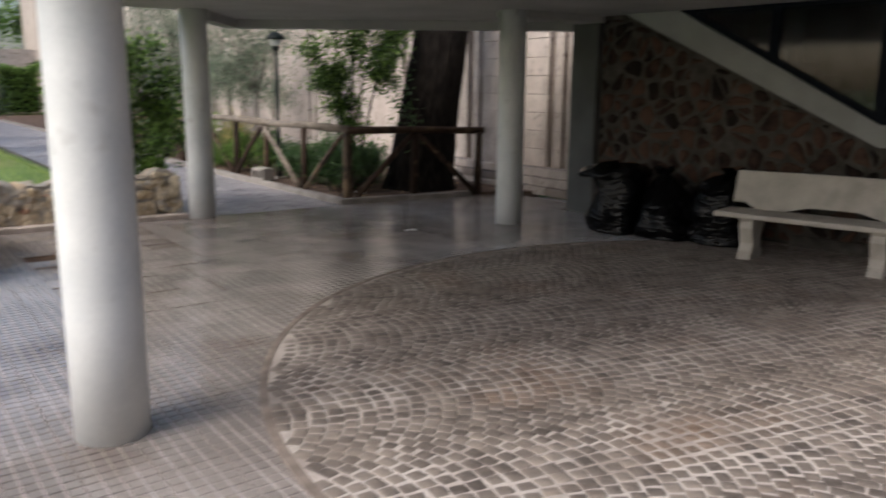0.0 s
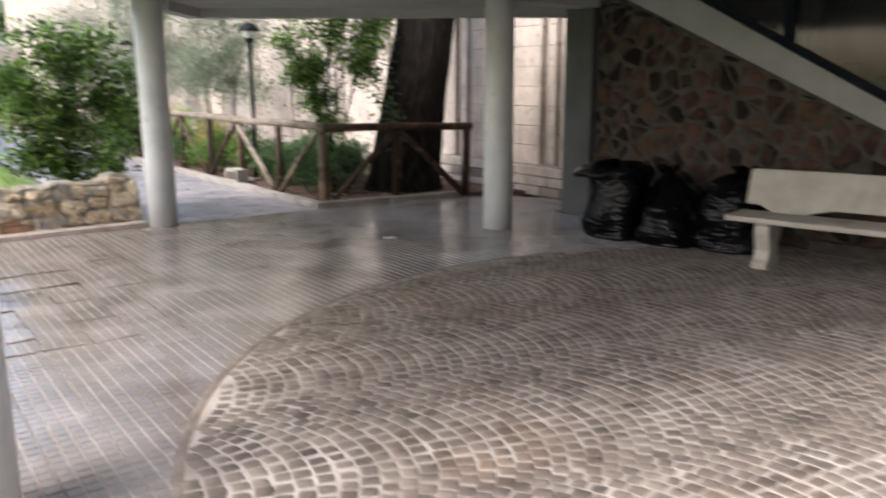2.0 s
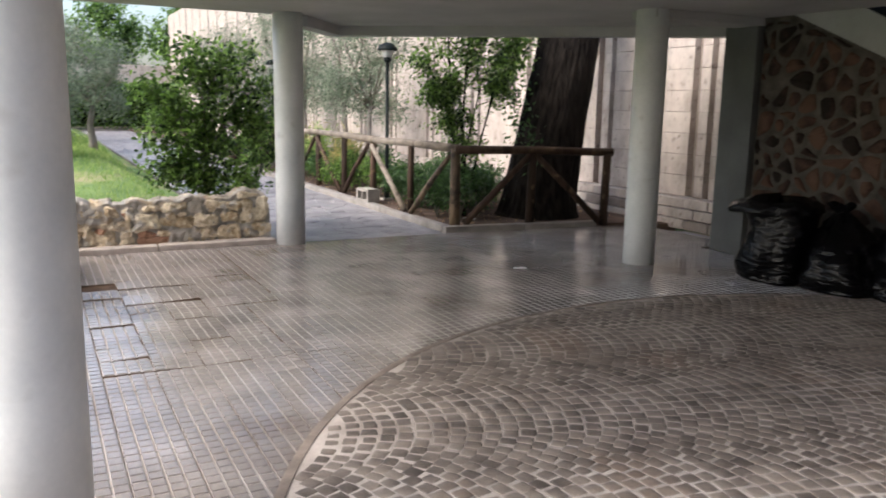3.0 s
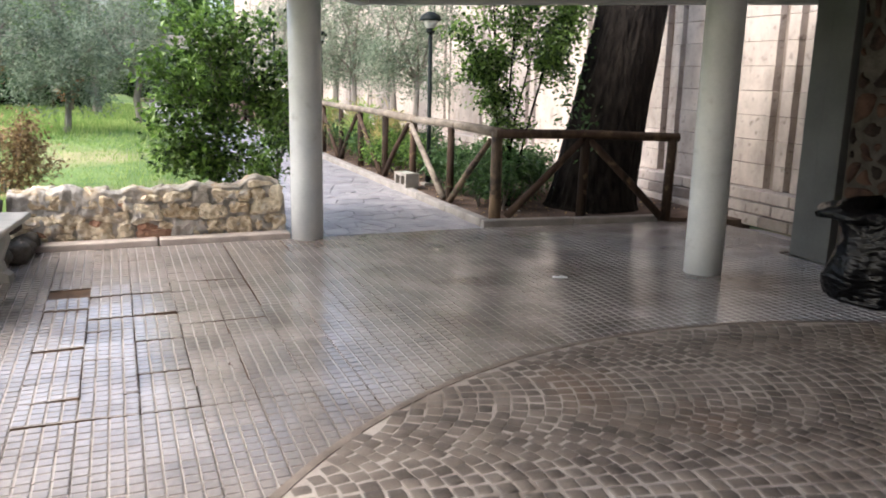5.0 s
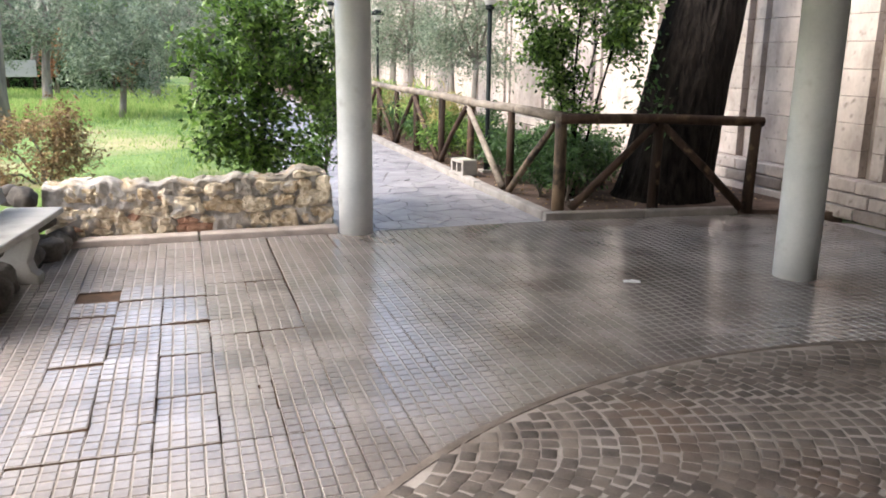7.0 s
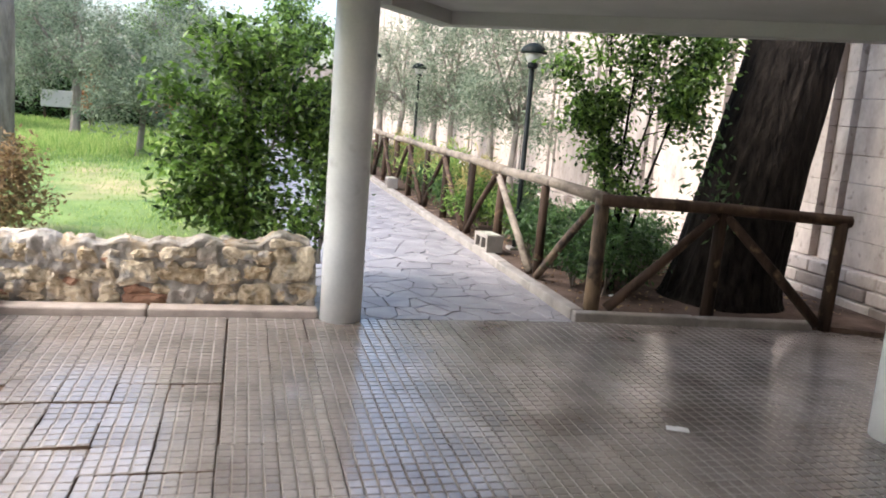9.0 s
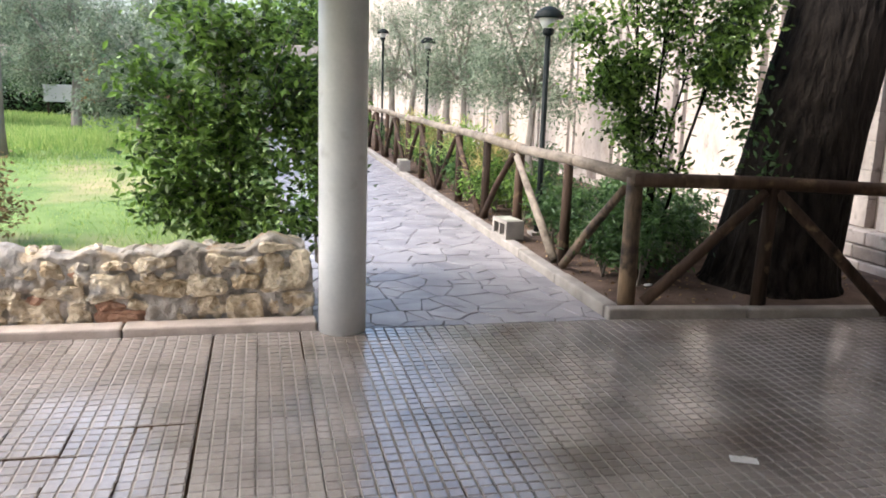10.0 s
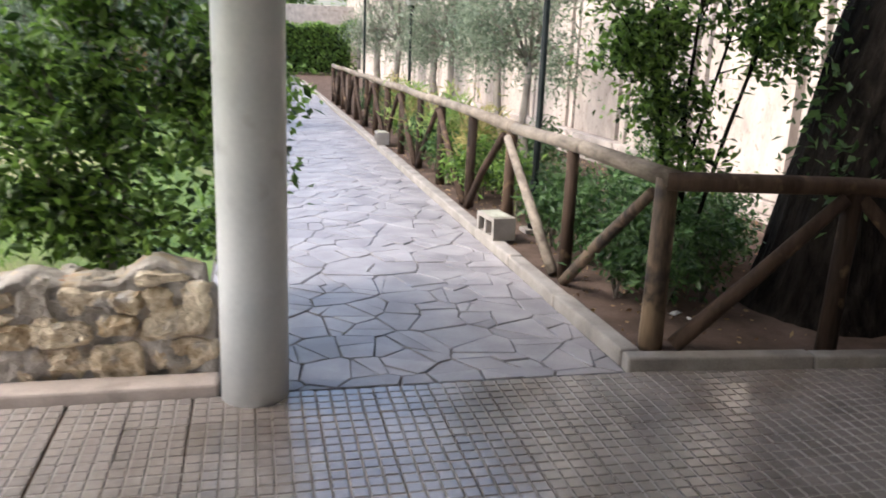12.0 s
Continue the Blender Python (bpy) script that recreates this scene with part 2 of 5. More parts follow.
def tube(points, radii, sides=10, bm=None, wobble=0.0, seed=0, cap=True):
    """A round limb through the given points."""
    bm = bm or bmesh.new()
    rnd = random.Random(seed)
    rings = []
    pts = [Vector(p) for p in points]
    for i, p in enumerate(pts):
        d = (pts[min(i + 1, len(pts) - 1)] - pts[max(i - 1, 0)]).normalized()
        side = d.cross(Vector((0, 1, 0.01)) if abs(d.y) < 0.9 else Vector((1, 0, 0))).normalized()
        up = side.cross(d)
        ring = []
        for k in range(sides):
            a = 2 * math.pi * k / sides
            r = radii[i] * (1 + wobble * (rnd.random() - 0.5))
            ring.append(bm.verts.new(p + (side * math.cos(a) + up * math.sin(a)) * r))
        rings.append(ring)
    for a, b in zip(rings, rings[1:]):
        for k in range(sides):
            bm.faces.new((a[k], a[(k + 1) % sides], b[(k + 1) % sides], b[k]))
    if cap:
        bm.faces.new(rings[0][::-1])
        bm.faces.new(rings[-1])
    bmesh.ops.recalc_face_normals(bm, faces=bm.faces)
    return bm


def prism(outline, z0, z1):
    """An upright prism over a floor outline."""
    bm = bmesh.new()
    lo = [bm.verts.new((x, y, z0)) for x, y in outline]
    hi = [bm.verts.new((x, y, z1)) for x, y in outline]
    n = len(outline)
    bm.faces.new(lo[::-1])
    bm.faces.new(hi)
    for i in range(n):
        bm.faces.new((lo[i], lo[(i + 1) % n], hi[(i + 1) % n], hi[i]))
    bmesh.ops.recalc_face_normals(bm, faces=bm.faces)
    return bm


def lathe(profile, sides=32, bm=None):
    bm = bm or bmesh.new()
    rings = []
    for r, z in profile:
        rings.append([bm.verts.new((r * math.cos(2 * math.pi * k / sides), r * math.sin(2 * math.pi * k / sides), z)) for k in range(sides)])
    for a, b in zip(rings, rings[1:]):
        for k in range(sides):
            bm.faces.new((a[k], a[(k + 1) % sides], b[(k + 1) % sides], b[k]))
    bm.faces.new(rings[0][::-1])
    bm.faces.new(rings[-1])
    return bm


# ---- ground and floors ----
def ground_height(x, y):
    """The garden lies a little above the path."""
    k = min(1.0, max(0.0, (-0.35 - x) / 0.9)) * min(1.0, max(0.0, (y - 0.2) / 0.5))
    return -0.12 + 0.47 * k + 0.03 * noise.noise((x * 0.4, y * 0.4, 0)) * k


bm = bmesh.new()
xs = [-600, -200, -80, -40, -25] + [-18 + 0.6 * i for i in range(31)] + [0.4, 2, 5, 10, 40, 200, 600]
ys = [-600, -100, -30, -10, -2, 0.15] + [0.4 + 0.5 * i for i in range(70)] + [45, 80, 200, 600]
gv = [[bm.verts.new((x, y, ground_height(x, y))) for x in xs] for y in ys]
for j in range(len(ys) - 1):
    for i in range(len(xs) - 1):
        bm.faces.new((gv[j][i], gv[j][i + 1], gv[j + 1][i + 1], gv[j + 1][i]))
setting(link("ground", bm, GRASSGROUND, smooth=True), "patchy green and dry yellow lawn ground", "ground")

floor = setting(link("floor", prism([(-7, -14), (4.9, -14), (4.9, -0.9), (4.1, -0.2), (1.95, 0.0), (-2.6, 0.02), (-7, 0.02)], -0.1, -0.014), GROUT), "pale bedding of the tiled floor under the building", "floor")
path = setting(link("path", prism([(-0.3, 0.0), (1.93, 0.0), (1.93, 42), (-0.3, 42)], -0.1, -0.012), SLATE_J), "dark joints of the slate garden path", "path")
bed = setting(link("planting_bed_soil", prism([(1.95, 0.05), (4.0, -0.15), (5.0, -0.6), (5.0, 42), (1.95, 42)], -0.1, 0.045), SOIL), "bare reddish soil of the planting bed", "soil")


def column(x, y, r, z1, name_label):
    ob = link("column", lathe([(r * 1.0, 0), (r * 1.0, 0.6), (r, 1.5), (r, z1)], 40), PAINT, smooth=True)
    ob.location = (x, y, 0)
    return setting(ob, name_label, "column")


TOP = 2.44
column(0.0, 0.0, 0.155, TOP, "round white painted concrete column with scuffed base")
column(2.86, -2.36, 0.155, TOP, "round white painted concrete column beside the tiles")
column(3.66, -7.48, 0.15, TOP, "round white painted concrete column with a wire tied round it")
column(-2.52, -5.8, 0.165, TOP, "round white painted concrete column catching daylight")

setting(link("ceiling", prism([(-3.3, -6.5), (4.75, -8.7), (7.4, -8.7), (7.4, -2.3), (5.09, -2.3), (5.09, -1.76), (0.9, 1.27), (0.1, 0.22), (-3.3, 0.2)], TOP, TOP + 0.3), PLASTER), "grey plastered ceiling slab", "ceiling")
setting(link("edge_beam", prism([(5.085, -1.765), (0.9, 1.265), (0.12, 0.235), (0.26, 0.13), (0.93, 1.0), (5.085, -2.0)], TOP - 0.11, TOP + 0.29), PLASTER), "plastered downstand along the ceiling edge", "beam")
setting(link("beam", box((3.53, -2.33, TOP - 0.04), (1.5, 0.34, 0.08), None, 0.006), PLASTER), "shallow plastered beam from column to pier", "beam")
# unseen walls added to keep low light from behind off the interior
setting(link("blocker_back", box((-2.0, -14.2, 3.5), (20, 0.4, 7.2)), BLOCKER), "unseen wall added behind to block low light", "wall")
setting(link("blocker_side", box((6.9, -11.6, 3.5), (0.4, 5.0, 7.2)), BLOCKER), "unseen wall added at the side to block low light", "wall")

# the pale facade beside the path, with pairs of upright grooves
WX = 5.1
bm = box((WX + 0.35, 18, 3.2), (0.5, 50, 6.4))
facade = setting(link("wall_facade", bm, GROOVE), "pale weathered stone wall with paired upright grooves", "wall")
y = -4.52
rnd = random.Random(2)
while y < 41:
    for a, b in ((0.0, 1.55), (1.65, 1.81)):
        n = 22 if y < 2.5 else 6 if y < 10 else 1
        for k in range(n):
            h = 6.0 / n
            part("facade_stone", box((WX + 0.06 + rnd.uniform(-0.004, 0.003), y + (a + b) / 2, 0.4 + h * (k + 0.5)), (0.12, b - a, h - 0.004), None, 0.006), WALLSTONE, facade)
    y += 1.95
for row in range(3):
    yy = -4.5 - 0.2 * row
    while yy < 41:
        ln = rnd.uniform(0.38, 0.55) if yy < 9 else 1.9
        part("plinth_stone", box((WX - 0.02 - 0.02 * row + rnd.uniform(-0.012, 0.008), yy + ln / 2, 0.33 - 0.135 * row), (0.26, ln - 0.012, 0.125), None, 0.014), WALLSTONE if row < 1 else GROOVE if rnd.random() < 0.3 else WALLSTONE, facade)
        yy += ln

# the rubble wall under the stair
WA, WB = Vector((4.2, -2.5, 0)), Vector((4.55, -6.7, 0))
WD = (WB - WA).normalized()
WN = Vector((WD.y, -WD.x, 0))
WM = Matrix(((WD.x, -WN.x, 0, WA.x), (WD.y, -WN.y, 0, WA.y), (0, 0, 1, 0), (0, 0, 0, 1)))


def wall_prism(outline, d0, d1):
    """A slab in the rubble wall's plane: outline in metres along and up, d in metres into the wall."""
    bm = bmesh.new()
    a = [bm.verts.new(WM @ Vector((s, d0, z))) for s, z in outline]
    b = [bm.verts.new(WM @ Vector((s, d1, z))) for s, z in outline]
    n = len(outline)
    bm.faces.new(a)
    bm.faces.new(b[::-1])
    for i in range(n):
        bm.faces.new((a[i], a[(i + 1) % n], b[(i + 1) % n], b[i]))
    bmesh.ops.recalc_face_normals(bm, faces=bm.faces)
    return bm


RUBBLE = [(0, 0), (7.5, 0), (7.5, 0.02), (6.5, 0.5), (4.6, 1.05), (3.31, 1.05), (0.34, 2.44), (0, 2.44)]
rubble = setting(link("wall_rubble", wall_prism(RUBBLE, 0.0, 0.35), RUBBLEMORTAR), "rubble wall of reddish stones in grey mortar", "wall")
setting(link("stair_band", wall_prism([(0.34, 2.44), (3.31, 1.05), (4.5, 1.05), (7.5, -0.38), (7.5, -0.13), (4.56, 1.26), (3.3, 1.26), (1.06, 2.44)], -0.04, 0.4), BAND), "painted concrete stair edge band", "trim")
window = setting(thing("window_stair", "dark-framed glazing above the stair edge", "window"))
GLASSLINE = [(1.06, 2.44), (3.3, 1.26), (4.56, 1.26), (8.1, -0.36)]


def glass_low(s):
    for (a, za), (b, zb) in zip(GLASSLINE, GLASSLINE[1:]):
        if s <= b:
            return za + (zb - za) * (s - a) / (b - a)
    return -0.3


MULL = [1.08, 2.19, 3.28, 4.34, 5.25, 6.3, 7.4]
for a, b in zip(MULL, MULL[1:]):
    pts = [(a, glass_low(a))] + [(p, z) for p, z in GLASSLINE if a < p < b] + [(b, glass_low(b)), (b, 2.40), (a, 2.40)]
    pts = [q for q in pts[:-1]] + ([pts[-1]] if glass_low(a) < 2.39 else [])
    pane = part("pane", wall_prism(pts, 0.005, 0.012), GLASS, window)
    pane.visible_shadow = False
for s in MULL[1:]:
    part("mullion", wall_prism([(s - 0.05, glass_low(s - 0.05)), (s + 0.05, glass_low(s + 0.05)), (s + 0.05, 2.40), (s - 0.05, 2.40)], -0.02, 0.05), DARKFRAME, window)
part("head", wall_prism([(1.14, 2.40), (8.2, 2.40), (8.2, 2.438), (1.08, 2.438)], -0.025, 0.05), DARKFRAME, window)
for (a, za), (b, zb) in zip(GLASSLINE, GLASSLINE[1:]):
    part("sill", wall_prism([(a, za + 0.002), (b, zb + 0.002), (b, zb + 0.08), (a, za + 0.08)], -0.022, 0.05), DARKFRAME, window)
# the stairwell behind the glass; its dimness is put into the wall's dark colour
setting(link("wall_stairwell", wall_prism([(-0.5, -0.5), (9, -0.5), (9, 2.44), (-0.5, 2.44)], 2.6, 2.8), GREYPAINT), "stairwell wall coloured dark to look unlit", "wall")
setting(link("wall_stairwell_end", wall_prism([(8.9, -0.5), (9.1, -0.5), (9.1, 2.44), (8.9, 2.44)], 0.0, 2.6), PLASTER), "plain plastered end wall", "wall")
for k in range(9):
    setting(link("stair_step", wall_prism([(1.4 + 0.28 * k, 2.0 - 0.14 * k), (1.7 + 0.28 * k, 2.0 - 0.14 * k), (1.7 + 0.28 * k, 2.15 - 0.14 * k), (1.4 + 0.28 * k, 2.15 - 0.14 * k)], 0.42, 1.6), BAND), "pale stair step behind the glass", "step")
pier = setting(thing("pier", "grey painted pier with an upright groove", "pier"))
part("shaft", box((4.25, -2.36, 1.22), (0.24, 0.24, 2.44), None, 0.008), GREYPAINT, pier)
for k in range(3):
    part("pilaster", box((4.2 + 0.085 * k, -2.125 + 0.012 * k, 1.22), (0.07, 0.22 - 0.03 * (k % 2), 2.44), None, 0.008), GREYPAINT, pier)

# ---- pieces: stones cut from a plane ----
def clip(poly, px, py, nx, ny):
    """The part of a convex outline on the near side of a line."""
    out = []
    for i in range(len(poly)):
        a, b = poly[i], poly[(i + 1) % len(poly)]
        da = (a[0] - px) * nx + (a[1] - py) * ny
        db = (b[0] - px) * nx + (b[1] - py) * ny
        if da <= 0:
            out.append(a)
        if da * db < 0:
            k = da / (da - db)
            out.append((a[0] + (b[0] - a[0]) * k, a[1] + (b[1] - a[1]) * k))
    return out


def cells(x0, x1, y0, y1, step, seed, flat=1.0, jitter=0.42):
    """Irregular stones that fill a rectangle: outlines in the plane. flat: length of a stone over its height."""
    rnd = random.Random(seed)
    sx, sy = step * flat ** 0.5, step / flat ** 0.5
    nx, ny = max(1, round((x1 - x0) / sx)), max(1, round((y1 - y0) / sy))
    sx, sy = (x1 - x0) / nx, (y1 - y0) / ny
    seeds = {}
    for j in range(-3, ny + 3):
        for i in range(-3, nx + 3):
            seeds[i, j] = (x0 + (i + 0.5 + 0.5 * (j % 2) * (flat > 1.2) + rnd.uniform(-jitter, jitter)) * sx, y0 + (j + 0.5 + rnd.uniform(-jitter, jitter)) * sy)
    out = []
    for j in range(-2, ny + 2):
        for i in range(-2, nx + 2):
            p = seeds[i, j]
            poly = [(x0, y0), (x1, y0), (x1, y1), (x0, y1)]
            for dj in (-3, -2, -1, 0, 1, 2, 3):
                for di in (-3, -2, -1, 0, 1, 2, 3):
                    q = seeds.get((i + di, j + dj))
                    if q is None or (di == 0 and dj == 0) or not poly:
                        continue
                    poly = clip(poly, (p[0] + q[0]) / 2, (p[1] + q[1]) / 2, q[0] - p[0], q[1] - p[1])
            if len(poly) > 2:
                out.append(poly)
    return out


def split_cells(x0, x1, y0, y1, size, seed, level=0.0, spread=0.6):
    """Broken stones: a rectangle cut again and again along chance lines. level: how far the cuts keep to the level and the plumb."""
    rnd = random.Random(seed)
    todo, out = [[(x0, y0), (x1, y0), (x1, y1), (x0, y1)]], []
    while todo:
        p = todo.pop()
        goal = size * size * math.exp(rnd.uniform(-spread, spread))
        if area(p) < goal:
            out.append(p)
            continue
        w, h = max(q[0] for q in p) - min(q[0] for q in p), max(q[1] for q in p) - min(q[1] for q in p)
        a = (0.0 if w > h else math.pi / 2) + rnd.uniform(-1, 1) * (0.75 - 0.5 * level)
        cx, cy = (max(q[0] for q in p) + min(q[0] for q in p)) / 2 + rnd.uniform(-0.18, 0.18) * w, (max(q[1] for q in p) + min(q[1] for q in p)) / 2 + rnd.uniform(-0.18, 0.18) * h
        nx, ny = math.cos(a), math.sin(a)
        l, r = clip(p, cx, cy, nx, ny), clip(p, cx, cy, -nx, -ny)
        if len(l) > 2 and len(r) > 2:
            todo += [l, r]
        else:
            out.append(p)
    return out


def shrink(poly, gap, rough=0.0, rnd=None, cut=0.0):
    """Draw an outline in by a joint's half width, round off its corners, and make it uneven."""
    cx, cy = sum(p[0] for p in poly) / len(poly), sum(p[1] for p in poly) / len(poly)
    pts = []
    n = len(poly)
    for i in range(n):
        a, b, c = poly[i - 1], poly[i], poly[(i + 1) % n]
        if cut:
            la, lc = math.dist(a, b), math.dist(b, c)
            if la > 1e-6 and lc > 1e-6:
                ka, kc = min(0.45, cut / la), min(0.45, cut / lc)
                pts.append((b[0] + (a[0] - b[0]) * ka, b[1] + (a[1] - b[1]) * ka))
                pts.append((b[0] + (c[0] - b[0]) * kc, b[1] + (c[1] - b[1]) * kc))
                continue
        pts.append(b)
    out = []
    for x, y in pts:
        d = math.hypot(x - cx, y - cy)
        k = max(0.2, (d - gap * (1 + (rnd.uniform(-rough, rough) if rnd else 0))) / max(d, 1e-6))
        out.append((cx + (x - cx) * k, cy + (y - cy) * k))
    return out


def area(poly):
    return abs(sum(poly[i - 1][0] * poly[i][1] - poly[i][0] * poly[i - 1][1] for i in range(len(poly)))) / 2


def stone_into(bm, poly, place, low, high, edge, rnd, dome=0.0, rings=2):
    """One stone: outline from low to high along the third axis, with a worn edge and a slightly uneven face."""
    cx, cy = sum(p[0] for p in poly) / len(poly), sum(p[1] for p in poly) / len(poly)
    tilt = (rnd.uniform(-1, 1) * dome, rnd.uniform(-1, 1) * dome)
    size = max(math.hypot(x - cx, y - cy) for x, y in poly)
    levels = [(1.0, low), (1.0, high - edge)]
    if rings == 2:
        levels += [(1 - edge / size, high)]
    else:
        levels += [(1 - 0.5 * edge / size, high - edge * 0.3), (0.72, high + dome * 0.35), (0.35, high + dome * 0.6)]
    loops = []
    for li, (k, h) in enumerate(levels):
        loop = []
        for x, y in poly:
            u, v = cx + (x - cx) * k, cy + (y - cy) * k
            z = h + (tilt[0] * (u - cx) + tilt[1] * (v - cy) + (rnd.uniform(-0.25, 0.25) * dome if li > 1 else 0) if li else 0)
            loop.append(bm.verts.new(place(u, v, z)))
        loops.append(loop)
    n = len(poly)
    for a, b in zip(loops, loops[1:]):
        for i in range(n):
            bm.faces.new((a[i], a[(i + 1) % n], b[(i + 1) % n], b[i]))
    bm.faces.new(loops[-1])
    return bm


# ---- kerbs ----
def kerb_line(name, a, b, width, height, n, label, seed=1, material=CONCRETE):
    a, b = Vector((*a, 0)), Vector((*b, 0))
    d = b - a
    rnd = random.Random(seed)
    ob = setting(thing(name, label, "kerb"))
    for k in range(n):
        c = a + d * ((k + 0.5) / n)
        m = Matrix.Translation(c) @ Matrix.Rotation(math.atan2(d.y, d.x) + rnd.uniform(-0.006, 0.006), 4, "Z")
        part("kerb_stone", box((0, width / 2, height / 2 - 0.05 + rnd.uniform(-0.006, 0.004)), (d.length / n - 0.012, width, height + 0.1), m, 0.014), material, ob)
    return ob


kerb_line("kerb_bed_front", (1.9, 0.0), (4.02, -0.2), 0.11, 0.075, 2, "worn concrete kerb of the planting bed", 1)
kerb_line("kerb_path", (2.03, 0.115), (2.03, 30.1), 0.12, 0.075, 30, "worn concrete kerb along the slate path", 2)
kerb_line("kerb_wall", (-2.6, 0.0), (-0.16, 0.0), 0.16, 0.06, 2, "pinkish worn kerb stones below the limestone wall", 3, KERBLIT)

# ---- the low limestone wall ----
def lime_top(x):
    bumps = 0.505 + 0.016 * math.sin(x * 5.3 + 1.0) + 0.012 * math.sin(x * 11.0) + 0.012 * math.sin(x * 23.0)
    return bumps + 0.09 * math.exp(-((x + 0.43) / 0.2) ** 2) - (0.1 if x > -0.22 else 0)


def smear(x, z):
    """How far the mortar swells over the stones."""
    k = noise.noise((x * 2.6 + 4.0, z * 4.5, 1.7)) + 0.35 * noise.noise((x * 9, z * 9, 3.1))
    return 0.04 * min(1.0, max(0.0, (k - 0.1) / 0.3))


bm = bmesh.new()
cols = []
NX = 190
for i in range(NX + 1):
    x = -2.62 + 2.44 * i / NX
    h = lime_top(x) + 0.01 * noise.noise((x * 14, 0, 2))
    edge = 0.85 if i in (0, NX) else 1.0
    ring = [(0.203 - smear(x, h * k / 18), h * k / 18 * edge) for k in range(18)]
    ring += [(0.2 - smear(x, h) * 0.4, 0.97 * h * edge), (0.23, h * edge), (0.28, h * edge * 1.012), (0.36, h * edge * 1.012), (0.44, h * edge * 0.99), (0.49, h * 0.9), (0.5, 0.5 * h), (0.5, 0)]
    cols.append([bm.verts.new((x, y + 0.02 * noise.noise((x * 16, z * 16, 2)) + 0.012 * noise.noise((x * 38, z * 38, y * 9)), max(0.0, z + 0.008 * noise.noise((x * 9, k * 1.5, 5)) * (k > 0)))) for k, (y, z) in enumerate(ring)])
for a, b in zip(cols, cols[1:]):
    for k in range(len(a) - 1):
        bm.faces.new((a[k], a[k + 1], b[k + 1], b[k]))
bm.faces.new(cols[0])
bm.faces.new(cols[-1][::-1])
bmesh.ops.recalc_face_normals(bm, faces=bm.faces)
lime = setting(link("wall_limestone", bm, LIMEMORTAR, smooth=True), "low wall of yellow limestone lumps smeared with grey mortar", "wall")


def lime_stone(poly, place, high, rnd, share):
    """A rough lump of limestone with a broken face."""
    bm = bmesh.new()
    stone_into(bm, poly, place, -0.06, high, 0.016, rnd, 0.014, 3)
    bmesh.ops.recalc_face_normals(bm, faces=bm.faces)
    bmesh.ops.subdivide_edges(bm, edges=[e for e in bm.edges if e.calc_length() > 0.035], cuts=2, use_grid_fill=True)
    bm.normal_update()
    for v in bm.verts:
        q = v.co
        v.co = q + v.normal * (0.03 * noise.noise(q * 10) + 0.016 * noise.noise(q * 24) + 0.008 * noise.noise(q * 55))
    pick = rnd.random()
    part("stone", bm, REDSTONE_LOW if pick < 0.05 else SMEAR if pick < share else LIME, lime)


rnd = random.Random(41)
z0 = 0.05
for row, hh in enumerate((0.15, 0.145, 0.13, 0.11)):
    x = -2.6 + 0.07 * row
    while x < -0.24:
        w = min(rnd.uniform(0.14, 0.36), -0.19 - x)
        if w < 0.07:
            break
        dz = [rnd.uniform(-0.04, 0.04) for k in range(4)]
        top = lime_top(x + w / 2) - 0.03
        lo, hi = z0 + dz[0], min(z0 + hh + dz[1], top)
        if hi - lo > 0.05:
            cut = rnd.random()
            quads = [[(x, lo), (x + w, lo + dz[2]), (x + w + dz[0], hi + dz[3] * 0.5), (x + dz[1], hi)]]
            if cut < 0.3 and w > 0.18:
                m = lo + (hi - lo) * rnd.uniform(0.4, 0.6)
                quads = [[(x, lo), (x + w, lo), (x + w, m), (x, m + dz[2])], [(x, m + dz[2]), (x + w * 0.6, m), (x + w * 0.5, hi), (x, hi)], [(x + w * 0.6, m), (x + w, m), (x + w, hi), (x + w * 0.5, hi)]]
            for q in quads:
                if rnd.random() > 0.06:
                    lime_stone(shrink(q, 0.004, 0.9, rnd, 0.03), lambda u, v, z: Vector((u, 0.19 - z, v)), rnd.uniform(-0.004, 0.024), rnd, 0.16)
        x += w + 0.004
    z0 += hh + 0.004
for k in range(46):
    u0, v0, w = rnd.uniform(-2.55, -0.32), rnd.uniform(0.07, 0.44), rnd.uniform(0.045, 0.1)
    poly = [(u0 + w * (0.6 + 0.4 * rnd.random()) * math.cos(q), v0 + 0.7 * w * (0.5 + 0.5 * rnd.random()) * math.sin(q)) for q in (0.2, 1.3, 2.2, 3.3, 4.2, 5.3)]
    lime_stone(poly, lambda u, v, z: Vector((u, 0.19 - z, v)), rnd.uniform(-0.008, 0.016), rnd, 0.3)
for poly in split_cells(-2.6, -0.22, 0.22, 0.48, 0.17, 77, 0.5, 0.7):
    if area(poly) > 0.006 and rnd.random() > 0.35:
        lime_stone(shrink(poly, 0.012, 0.9, rnd, 0.03), lambda u, v, z: Vector((u, v, lime_top(u) + z)), rnd.uniform(-0.025, 0.01), rnd, 0.4)

# ---- rubble wall under the stair ----
rnd = random.Random(8)


